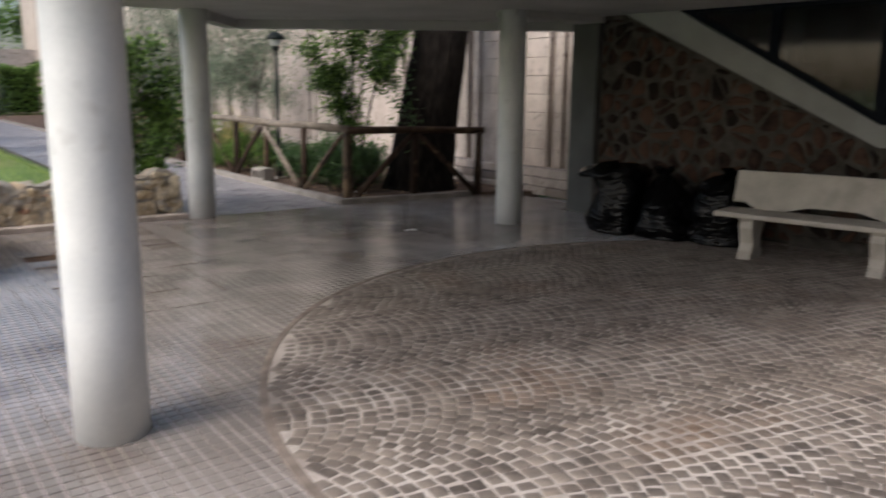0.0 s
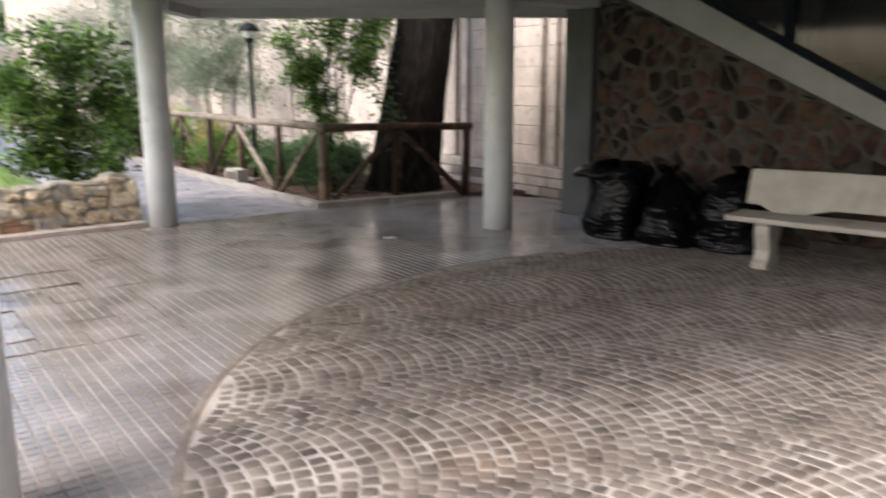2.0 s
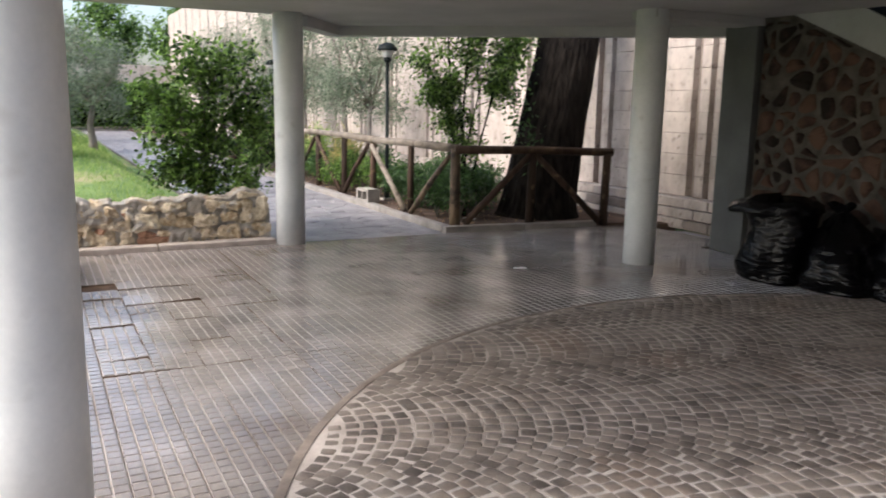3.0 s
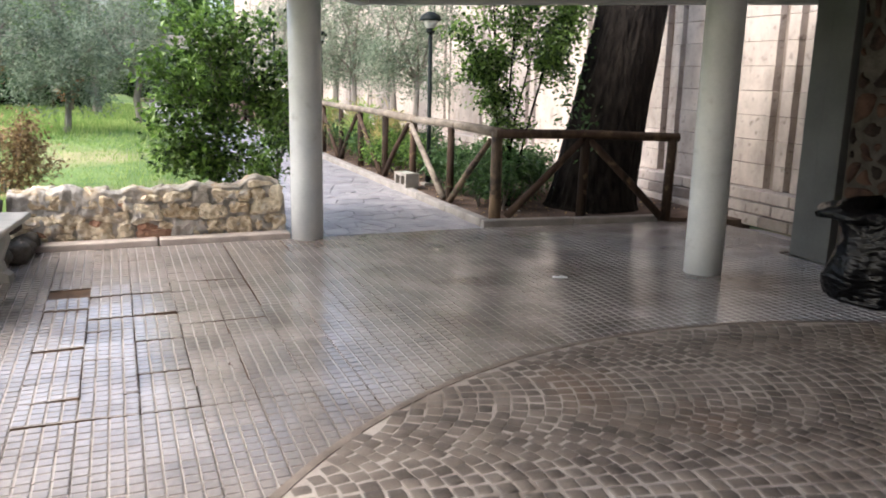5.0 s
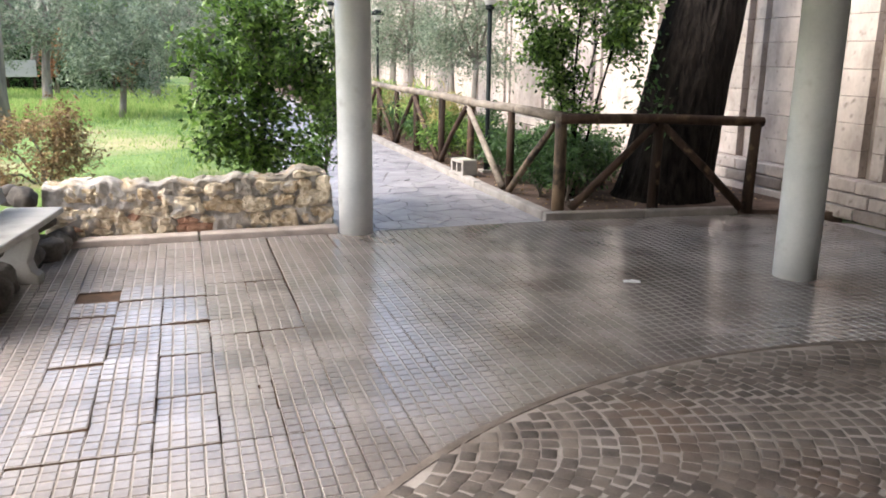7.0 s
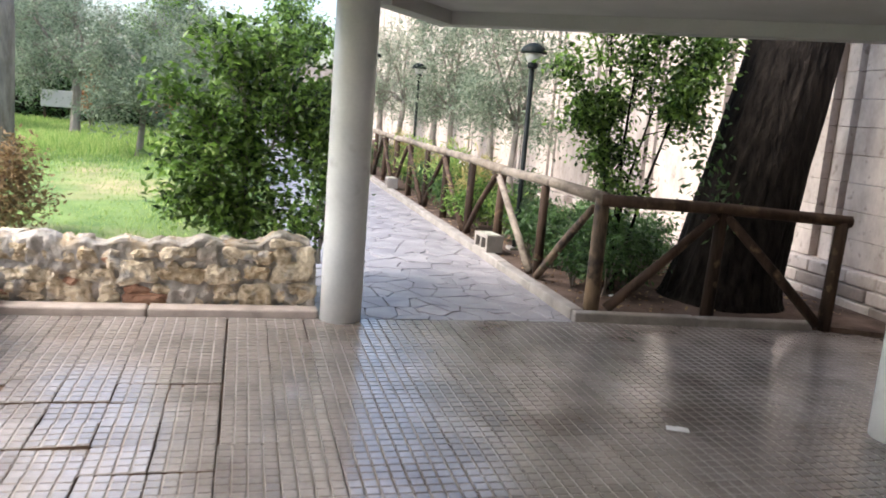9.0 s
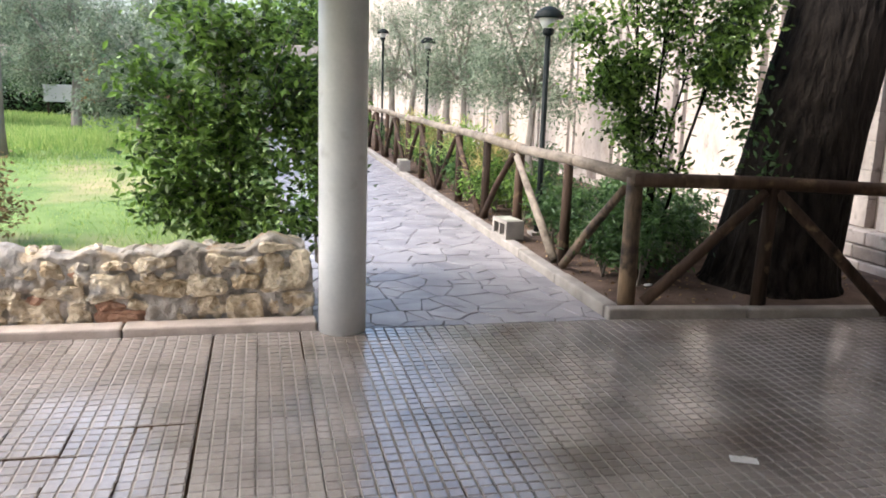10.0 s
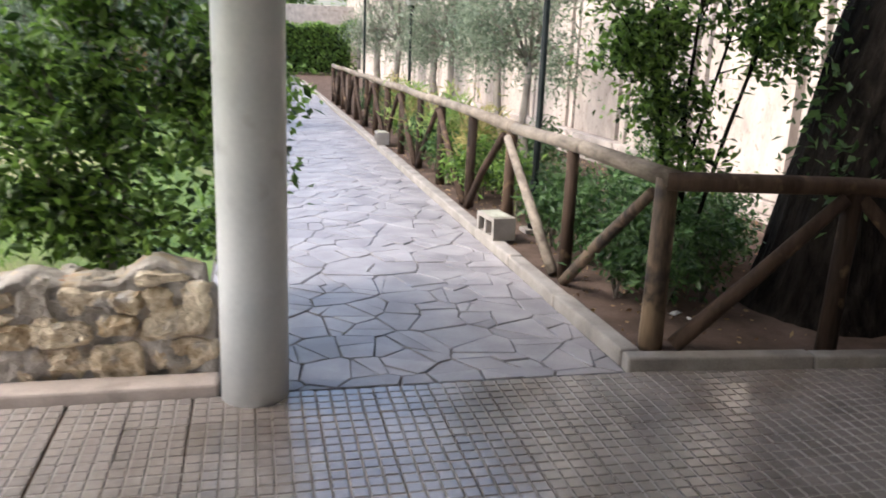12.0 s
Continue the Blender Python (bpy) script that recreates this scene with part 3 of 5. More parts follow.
for poly in cells(0.0, 6.4, 0.0, 2.42, 0.178, 5, 1.1, 0.75):
    cx, cy = sum(p[0] for p in poly) / len(poly), sum(p[1] for p in poly) / len(poly)
    if rnd.random() < 0.04:
        continue
    if cx < 3.34:
        poly = clip(poly, 0.34, 2.41, 1.39, 2.97)
    elif cx < 4.55:
        poly = clip(poly, 0, 1.03, 0, 1)
    else:
        poly = clip(poly, 4.5, 1.02, 0.47, 1)
    if len(poly) < 3 or area(poly) < 0.006:
        continue
    poly = shrink(shrink(poly, rnd.uniform(0.014, 0.034), 0.7, rnd, 0.05), 0.0, 0, None, 0.022)
    bm = bmesh.new()
    stone_into(bm, poly, lambda u, v, z: WM @ Vector((u, -z, v)), -0.03, 0.006 + rnd.random() * 0.02, 0.014, rnd, 0.025, 3)
    bmesh.ops.recalc_face_normals(bm, faces=bm.faces)
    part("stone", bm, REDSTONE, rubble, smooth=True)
for i in range(9):
    bm = bmesh.new()
    y0 = 0.15 + 0.24 * i
    poly = shrink([(0.0, y0), (0.2, y0), (0.2, y0 + 0.22), (0.0, y0 + 0.22)], 0.025, 0.8, rnd, 0.05)
    stone_into(bm, poly, lambda u, v, z: WM @ Vector((-z, u, v)), -0.03, 0.012, 0.012, rnd, 0.02, 3)
    bmesh.ops.recalc_face_normals(bm, faces=bm.faces)
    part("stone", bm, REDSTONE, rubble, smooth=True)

# a low cement footing along the wall behind the bench
bm = wall_prism([(2.6, 0.0), (4.25, 0.0), (4.25, 0.1), (3.6, 0.13), (2.6, 0.12)], -0.13, 0.02)
bmesh.ops.subdivide_edges(bm, edges=bm.edges[:], cuts=5, use_grid_fill=True)
for v in bm.verts:
    v.co += Vector((noise.noise(v.co * 9), noise.noise(v.co * 7 + Vector((5, 0, 0))), noise.noise(v.co * 8 + Vector((0, 9, 0))) if v.co.z > 0.05 else 0)) * 0.02
setting(link("footing", bm, RUBBLEMORTAR, smooth=True), "rough grey cement footing at the rubble wall's foot", "footing")

# ---- fence of round timber ----
fence = thing("log_fence", "weathered brown round-timber fence with paler grey top rail", "fence")
RAIL = 1.0
fy = [0.2, 1.52, 2.86, 4.16, 5.5, 6.8, 8.15, 9.45, 10.8, 12.1, 13.45, 14.8, 16.1, 17.4, 18.6]
rnd = random.Random(3)
for k, y in enumerate(fy):
    x = 2.135 + rnd.uniform(-0.012, 0.012)
    lean = rnd.uniform(-0.02, 0.02)
    r = 0.062 if k == 0 else rnd.uniform(0.046, 0.056)
    # the corner post's colour carries painted sunlight
    part("post", tube([(x, y, 0.03), (x + lean * 0.4, y + lean, 0.5), (x + lean, y + lean, RAIL - (0.0 if k == 0 else 0.04))], [r * 1.06, r, r * 0.96], 10, wobble=0.12, seed=k), WOODLIT if k == 0 else WOOD, fence, smooth=True)
    if k % 2 == 0:
        for j in (k - 1, k + 1):
            if 0 <= j < len(fy):
                yb = fy[j] + (0.1 if j < k else -0.1)
                ya = y + (-0.06 if j < k else 0.06)
                mid = (x - 0.05, (ya + yb) / 2 + rnd.uniform(-0.03, 0.03), 0.5)
                part("brace", tube([(x - 0.05, ya, RAIL - 0.09), mid, (x - 0.03, yb, 0.07)], [0.033, 0.037, 0.04], 9, wobble=0.22, seed=k + j), WOODTOP if k == 2 and j == 1 else WOODLIT if k == 0 else WOOD, fence, smooth=True)
rail_pts = [(2.135 + 0.01 * math.sin(i * 1.7), 0.14 + i * 1.32, RAIL + 0.012 * math.sin(i * 2.3)) for i in range(15)]
for i in range(0, 14, 2):
    part("rail", tube(rail_pts[i:i + 3], [0.056, 0.05, 0.048], 10, wobble=0.14, seed=i), WOODTOP, fence, "paler grey split top rail", smooth=True)
FR = [(2.135, 0.17), (3.12, 0.03), (4.08, -0.24)]
for k, (x, y) in enumerate(FR[1:]):
    part("post", tube([(x, y, 0.02), (x + 0.01, y, 0.5), (x + 0.02, y, 0.95)], [0.058, 0.054, 0.052], 10, wobble=0.12, seed=70 + k), WOOD, fence, smooth=True)
part("rail", tube([(2.1, 0.16, RAIL - 0.01), (3.11, 0.03, 0.985), (4.17, -0.26, 0.96)], [0.054, 0.05, 0.047], 10, wobble=0.14, seed=90), WOOD, fence, "dark brown end rail", smooth=True)
for (xa, ya), (xb, yb), s in ((FR[1], FR[0], 1), (FR[1], FR[2], -1)):
    part("brace", tube([(xa - 0.05 * s, ya - 0.03, 0.92), ((xa + xb) / 2, (ya + yb) / 2 - 0.04, 0.48), (xb + 0.1 * s, yb - 0.03, 0.08)], [0.04, 0.043, 0.046], 8, wobble=0.15, seed=95 + s), WOOD, fence, smooth=True)

# ---- foliage ----
def leaf_mesh(points, size, seed, narrow=0.45, droop=0.4, spread=0.35):
    """Many small bent leaves, each of its own turn and size, at the given places."""
    g = np.random.default_rng(seed)
    p = np.asarray(points, float)
    n = len(p)
    d = g.normal(size=(n, 3))
    d[:, 2] = d[:, 2] * 0.6 - droop
    d /= np.linalg.norm(d, axis=1)[:, None]
    up = g.normal(size=(n, 3)) * 0.7 + np.array([0, 0, 1.0])
    s = np.cross(d, up)
    s /= np.linalg.norm(s, axis=1)[:, None]
    nrm = np.cross(s, d)
    L = size * g.uniform(1 - spread, 1 + spread, n)[:, None]
    w = L * narrow
    v = np.stack([p, p + d * L * 0.5 + s * w * 0.5 + nrm * L * 0.06, p + d * L - nrm * L * 0.08, p + d * L * 0.5 - s * w * 0.5 + nrm * L * 0.06], 1).reshape(-1, 3)
    f = np.arange(n * 4).reshape(-1, 4)
    me = bpy.data.meshes.new("leaves")
    me.from_pydata(v.tolist(), [], f.tolist())
    return me


def leaves(name, points, size, seed, material, parent, narrow=0.45, droop=0.4):
    me = leaf_mesh(points, size, seed, narrow, droop)
    me.materials.append(material)
    ob = new(name, me)
    ob.parent = parent
    return ob


def shrub(name, label, category, base, stems, blobs, n, size, material, seed, bark, stem_r=0.018, narrow=0.45, droop=0.4, group=""):
    """Stems that fork into twigs; leaves sit in clumps round the twigs' ends, with gaps between."""
    g = np.random.default_rng(seed)
    rnd = random.Random(seed)
    ob = thing(name, label, category, group)
    base = Vector(base)
    ends = []
    for (c, r) in blobs:
        c = Vector(c)
        for k in range(max(3, int(10 * r))):
            q = Vector(g.normal(size=3))
            q.normalize()
            ends.append(c + Vector((q.x * r, q.y * r, q.z * r)) * (0.35 + 0.65 * rnd.random()))
    trunkbm = bmesh.new()
    tops = []
    for k in range(stems):
        c = Vector(blobs[k % len(blobs)][0])
        foot = base + Vector((rnd.uniform(-1, 1), rnd.uniform(-1, 1), 0)) * stem_r * 3
        mid = foot.lerp(c, 0.5) + Vector((rnd.uniform(-0.06, 0.06), rnd.uniform(-0.06, 0.06), 0.08))
        tube([foot, mid, c], [stem_r * 1.3, stem_r, stem_r * 0.5], 7, trunkbm, 0.2, k)
        tops.append((mid, c))
    twig = bmesh.new()
    clumps = []
    for k, e in enumerate(ends):
        m, c = min(tops, key=lambda q: (q[1] - e).length)
        st = m.lerp(c, rnd.uniform(0.3, 1.0))
        h = st.lerp(e, 0.5) + Vector((0, 0, 0.03))
        tube([st, h, e], [stem_r * 0.4, stem_r * 0.3, stem_r * 0.12], 4, twig, 0, k, False)
        for t in (0.45, 0.7, 0.9, 1.0):
            clumps.append(st.lerp(e, t) + Vector((0, 0, 0.02)))
    stem = part("trunk", trunkbm, bark, ob, smooth=True)
    part("twig_work", twig, bark, stem)["kind"] = "stuff"
    cl = np.array([tuple(c) for c in clumps])
    idx = g.integers(0, len(cl), n)
    pts = cl[idx] + g.normal(size=(n, 3)) * np.array([0.07, 0.07, 0.06]) * (1 + size * 4)
    leaves("crown", pts, size, seed, material, ob, narrow, droop)
    return ob


shrub("leafy_shrub", "bushy green shrub with glossy leaves behind the low wall", "shrub", (-0.72, 0.85, 0.3), 5,
      [((-0.75, 0.85, 1.7), 0.42), ((-1.0, 0.8, 1.45), 0.38), ((-0.4, 0.85, 1.5), 0.42), ((-0.8, 0.9, 1.2), 0.45), ((-1.0, 0.75, 0.95), 0.3),
       ((-0.35, 0.8, 1.05), 0.36), ((-0.75, 0.7, 0.8), 0.35), ((-0.15, 0.8, 1.35), 0.3), ((-0.95, 0.85, 1.85), 0.3), ((-1.1, 0.7, 0.65), 0.2), ((-0.35, 0.7, 0.65), 0.26), ((-0.5, 0.85, 1.85), 0.3), ((-0.95, 0.75, 0.6), 0.28), ((-0.62, 0.65, 0.55), 0.26), ((-1.3, 0.75, 1.2), 0.18), ((-0.8, 0.8, 2.05), 0.2), ((-1.3, 0.72, 1.6), 0.12), ((-0.3, 0.75, 2.05), 0.18), ((-1.3, 0.7, 0.75), 0.12), ((-0.02, 0.7, 1.0), 0.18), ((-0.05, 0.75, 1.7), 0.2)],
      7800, 0.076, SHADELEAF, 11, OLIVEBARK, 0.014, 0.5, 0.35)
shrub("leafy_shrub", "low green shrub spilling over the slate path edge", "shrub", (-0.05, 1.6, 0.1), 4,
      [((0.0, 1.5, 0.9), 0.28), ((0.08, 1.5, 1.25), 0.25), ((-0.1, 1.5, 0.55), 0.28)], 1200, 0.074, SHADELEAF, 12, OLIVEBARK, 0.012, 0.5, 0.35)
shrub("dry_shrub", "half-dead shrub with brown and reddish leaves", "shrub", (-2.75, 1.3, 0.3), 6,
      [((-2.85, 1.3, 0.85), 0.3), ((-2.5, 1.2, 0.7), 0.28), ((-3.15, 1.3, 0.8), 0.3), ((-2.7, 1.25, 0.5), 0.28), ((-3.2, 1.2, 0.45), 0.3), ((-2.55, 1.2, 0.95), 0.2)],
      5200, 0.045, DRYLEAF, 13, OLIVEBARK, 0.01, 0.45, 0.2)
shrub("young_tree", "slender young tree with bright green leaves inside the fence", "tree", (2.68, 1.05, 0.03), 6,
      [((2.7, 1.1, 1.5), 0.36), ((2.45, 1.1, 1.85), 0.32), ((3.0, 1.1, 1.9), 0.42), ((2.75, 1.1, 2.35), 0.45), ((3.25, 1.0, 2.15), 0.34), ((2.5, 1.2, 2.5), 0.4), ((3.05, 1.1, 2.7), 0.45), ((2.4, 1.15, 1.35), 0.22), ((2.75, 1.1, 3.1), 0.5), ((3.3, 1.0, 1.7), 0.25), ((3.5, 1.0, 2.3), 0.35), ((3.4, 0.9, 2.7), 0.4), ((2.6, 1.0, 0.9), 0.25), ((3.25, 0.7, 2.0), 0.3), ((2.2, 1.15, 2.1), 0.28), ((2.15, 1.2, 1.6), 0.18)],
      10500, 0.064, SHADELEAF, 14, BARK, 0.014, 0.5, 0.4)
under = [((2.5, 0.75), 0.26, 500), ((2.75, 1.5), 0.34, 900), ((2.5, 2.0), 0.3, 800), ((3.0, 2.3), 0.36, 900), ((2.45, 3.6), 0.3, 700), ((2.4, 4.6), 0.36, 1300), ((2.45, 5.4), 0.36, 1300), ((2.5, 6.6), 0.34, 1000), ((2.7, 8.0), 0.4, 900), ((2.5, 9.8), 0.4, 900), ((2.6, 12.0), 0.42, 900), ((2.6, 14.5), 0.45, 900), ((2.35, 1.1), 0.24, 600), ((2.6, 1.25), 0.3, 800), ((2.9, 1.75), 0.34, 800), ((2.4, 2.5), 0.26, 700), ((2.75, 3.2), 0.34, 800), ((2.9, 0.95), 0.2, 350), ((3.3, 1.6), 0.3, 600), ((2.35, 7.4), 0.3, 700), ((2.35, 6.0), 0.3, 800), ((3.6, 2.0), 0.36, 700), ((3.8, 4.0), 0.4, 800), ((3.5, 6.0), 0.4, 700)]
for k, ((x, y), r, n) in enumerate(under):
    shrub("undergrowth_shrub", "low dark green undergrowth shrub on the soil bed", "shrub", (x, y, 0.03), 4,
          [((x, y, 0.3), r), ((x + 0.15, y + 0.1, 0.5), r * 0.9), ((x - 0.1, y - 0.15, 0.45), r * 0.8)], int(n * 1.6), 0.065, LEAF if k in (4, 5, 6, 7) else LEAFDARK, 30 + k, OLIVEBARK, 0.008, 0.42, 0.3, "undergrowth shrubs")


for k, (x, y, r) in enumerate(((2.42, 4.9, 0.3), (2.4, 6.4, 0.32), (2.5, 7.9, 0.34), (2.45, 9.2, 0.34), (2.5, 11.0, 0.36))):
    shrub("tall_weeds", "tall yellow-green weeds behind the timber fence", "plant", (x, y, 0.03), 5,
          [((x, y, 0.45), r), ((x + 0.1, y + 0.2, 0.75), r * 0.9), ((x - 0.05, y - 0.2, 0.65), r * 0.8)], 700, 0.17, GRASS if k % 2 else WEED, 80 + k, OLIVEBARK, 0.006, 0.13, -0.7, "tall weeds")


def tree(name, label, base, lean, height, r, blobs, n, size, material, bark, seed, group="", narrow=0.28):
    g = np.random.default_rng(seed)
    rnd = random.Random(seed)
    ob = thing(name, label, "tree", group)
    b = Vector(base)
    top = b + Vector((lean[0], lean[1], height))
    bm = tube([b + Vector((0, 0, -0.05)), b.lerp(top, 0.15) + Vector((0.02, 0, 0)), b.lerp(top, 0.5) + Vector((rnd.uniform(-0.08, 0.08), rnd.uniform(-0.08, 0.08), 0)), top], [r * 1.35, r, r * 0.85, r * 0.7], 12, wobble=0.15, seed=seed)
    part("trunk", bm, bark, ob, smooth=True)
    limbs, clumps = bmesh.new(), []
    for k, (c, br) in enumerate(blobs):
        c = b + Vector(c)
        m = top.lerp(c, 0.5) + Vector((rnd.uniform(-0.15, 0.15), rnd.uniform(-0.15, 0.15), rnd.uniform(0, 0.2)))
        tube([top - Vector((0, 0, 0.1)), m, c], [r * 0.45, r * 0.3, r * 0.12], 6, limbs, 0.15, k)
        for j in range(int(26 * br)):
            q = Vector(g.normal(size=3))
            q.normalize()
            e = c + q * br * (0.3 + 0.7 * rnd.random())
            tube([c.lerp(m, rnd.random() * 0.6), e], [r * 0.07, r * 0.03], 3, limbs, 0, j, False)
            for t in (0.6, 0.85, 1.0):
                clumps.append(tuple(c.lerp(e, t)))
    part("limb_work", limbs, bark, ob, smooth=True)["kind"] = "stuff"
    cl = np.array(clumps)
    pts = cl[g.integers(0, len(cl), n)] + g.normal(size=(n, 3)) * 0.09 * (1 + br)
    leaves("crown", pts, size, seed, material, ob, narrow, 0.3)
    return ob


# the big leaning trunk beside the fence
big = thing("large_tree", "large dark leaning tree trunk with furrowed bark beside the fence", "tree")
bm = bmesh.new()
rings = []
prof = [(3.6, 0.74, -0.05, 0.62), (3.61, 0.74, 0.1, 0.54), (3.63, 0.75, 0.35, 0.495), (3.68, 0.76, 0.8, 0.475), (3.78, 0.78, 1.4, 0.445), (3.93, 0.82, 2.2, 0.42), (4.1, 0.9, 3.2, 0.39), (4.3, 1.0, 4.4, 0.33), (4.45, 1.1, 6.0, 0.24)]
fine = []
for (a, b) in zip(prof, prof[1:]):
    for k in range(8):
        fine.append(tuple(a[i] + (b[i] - a[i]) * k / 8 for i in range(4)))
for x, y, z, r in fine:
    x += 0.1 + 0.05 * min(2.5, max(0, z))
    ring = []
    for k in range(72):
        t = 2 * math.pi * k / 72
        ridge = 0.035 * noise.noise((math.cos(t) * 7, math.sin(t) * 7, z * 0.9)) + 0.016 * noise.noise((math.cos(t) * 18, math.sin(t) * 18, z * 2.4))
        rr = r * (1 + 0.12 * max(0, 0.4 - z) * math.sin(5 * t)) + ridge
        ring.append(bm.verts.new((x + rr * math.cos(t), y + rr * math.sin(t), z)))
    rings.append(ring)
for a, b in zip(rings, rings[1:]):
    for k in range(72):
        bm.faces.new((a[k], a[(k + 1) % 72], b[(k + 1) % 72], b[k]))
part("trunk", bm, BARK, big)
g = np.random.default_rng(77)
limb = bmesh.new()
cl = []
for k in range(12):
    a = 2 * math.pi * k / 12
    e = Vector((4.3 + 2.2 * math.cos(a), 1.4 + 2.4 * math.sin(a), 5.4 + (k % 3) * 0.6))
    tube([(4.35, 1.05, 4.7 + 0.08 * k), (4.35 + 1.0 * math.cos(a), 1.2 + 1.1 * math.sin(a), 5.3 + (k % 3) * 0.3), e], [0.12, 0.08, 0.03], 7, limb, 0.1, k)
    cl += [tuple(e + Vector(g.normal(size=3)) * 0.5) for j in range(14)]
part("limb_work", limb, BARK, big, smooth=True)["kind"] = "stuff"
cl = np.array(cl)
leaves("crown", cl[g.integers(0, len(cl), 5000)] + g.normal(size=(5000, 3)) * 0.2, 0.1, 78, LEAFDARK, big, 0.4, 0.3)
spr = [(3.25 + 0.08 * math.sin(k), 0.32 + 0.05 * k, 0.9 + 0.1 * k) for k in range(12)]
g = np.random.default_rng(5)
leaves("ivy", np.array(spr)[g.integers(0, 12, 260)] + g.normal(size=(260, 3)) * 0.13, 0.075, 6, LEAFDARK, big, 0.5, 0.4)

OLV = "grey-green olive tree"
olives = [((3.2, 5.6, 0), (0.1, 0.3), 1.5, 0.055), ((3.6, 7.6, 0), (-0.15, 0.2), 1.6, 0.07), ((3.3, 10.2, 0), (0.1, 0.2), 1.7, 0.07), ((3.8, 13.2, 0), (0.0, 0.3), 1.8, 0.1), ((3.4, 16.5, 0), (0.2, 0.1), 1.8, 0.09), ((3.7, 21.0, 0), (0.0, 0.2), 1.8, 0.12)]
for k, (b, l, h, r) in enumerate(olives):
    s = 1.0 if k < 4 else 1.3
    tree("olive_tree", OLV + " with thin trunk inside the fenced bed", b, l, h, r, [((0.3 * s, -0.2, 1.5), 0.5 * s), ((-0.3, 0.5, 1.6), 0.45), ((0.2 * s, 0.3, 2.1), 0.6 * s), ((-0.45 * s, 0.2, 2.0), 0.55 * s), ((0.4 * s, -0.4, 2.5), 0.6 * s), ((-0.2, 0.1, 2.8), 0.7 * s), ((0.1, -0.5, 3.3), 0.6 * s), ((-0.5, 0.5, 3.4), 0.55 * s)], 6500, 0.08, OLIVE, OLIVEBARK, 200 + k, "olive trees in the bed")
left = [((-2.6, 9.5, 0.3), 0.9, 0.07, 1.0), ((-4.6, 14.5, 0.3), 1.4, 0.12, 1.5), ((-7.5, 16.0, 0.3), 1.4, 0.14, 1.7), ((-2.2, 17.0, 0.3), 1.5, 0.12, 1.6), ((-10.5, 17.0, 0.3), 1.5, 0.14, 1.9), ((-5.8, 21.0, 0.3), 1.6, 0.15, 2.0), ((-9.5, 24.0, 0.3), 1.8, 0.16, 2.3), ((-2.4, 24.0, 0.3), 1.8, 0.16, 2.0), ((-13.5, 22.0, 0.3), 1.8, 0.16, 2.3), ((-1.2, 12.5, 0.3), 1.2, 0.09, 1.15)]
for k, (b, h, r, s) in enumerate(left):
    tree("olive_tree", OLV + " with pale trunk at the lawn's back", b, (0.1, 0.1), h, r, [((0.3 * s, 0.2, h + 0.4 * s), 0.55 * s), ((-0.5 * s, 0.1, h + 0.3 * s), 0.55 * s), ((0.0, 0.3, h + 0.9 * s), 0.6 * s), ((0.6 * s, -0.2, h + 0.8 * s), 0.5 * s), ((-0.6 * s, 0, h + 0.9 * s), 0.5 * s), ((0, -0.4 * s, h + 0.25 * s), 0.5 * s), ((0.5 * s, -0.3, h - 0.1 * s), 0.45 * s), ((-0.55 * s, -0.2, h - 0.05 * s), 0.45 * s)], 5600, 0.085 + 0.02 * s, OLIVE, OLIVEBARK, 300 + k, "olive trees round the lawn")
tree("lawn_tree", "pale grey tree trunk standing on the lawn", (-4.5, 8.0, 0.25), (0.05, 0.1), 4.2, 0.24, [((0.5, 0.3, 5.0), 0.9), ((-0.8, 0.2, 5.2), 0.9), ((0, -0.7, 5.5), 0.9)], 2500, 0.1, LEAFDARK, OLIVEBARK, 351, "", 0.4)

# far hedges and trees that close the view
def hedge(label, x0, x1, y, depth, z1, n, size, material, seed):
    g = np.random.default_rng(seed)
    ob = thing("hedge", label, "hedge")
    # solid near-black block stands in for the shade inside the hedge
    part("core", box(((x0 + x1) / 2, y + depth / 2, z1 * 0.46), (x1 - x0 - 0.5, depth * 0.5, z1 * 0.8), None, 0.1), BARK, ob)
    u = g.uniform(x0, x1, n)
    top = z1 * (0.9 + 0.12 * np.sin(u * 2.1) * np.sin(u * 0.7 + 1))
    face = g.random(n)
    z = np.where(face < 0.7, g.random(n) ** 0.8 * top, top + g.normal(size=n) * 0.06)
    yy = np.where(face < 0.7, y + np.abs(g.normal(size=n)) * 0.14, g.uniform(y, y + depth, n))
    leaves("crown", np.stack([u, yy, z], 1), size, seed, material, ob, 0.5, 0.2)
    return ob


hedge("clipped green hedge across the far end of the path", -2.5, 4.9, 36, 1.4, 2.7, 9000, 0.17, LEAF, 401)
hedge("dark overgrown hedge behind the lawn", -26, -2.0, 27.5, 1.5, 2.3, 16000, 0.2, LEAFDARK, 402)
hedge("dark scrub under the olive trees", -17, -2.2, 20.2, 1.4, 1.25, 7000, 0.13, LEAFDARK, 403)
setting(link("wall_garden_end", box((-4, 39, 1.7), (26, 0.3, 3.4), None, 0.02), WALLSTONE), "pale rendered wall at the end of the garden", "wall")
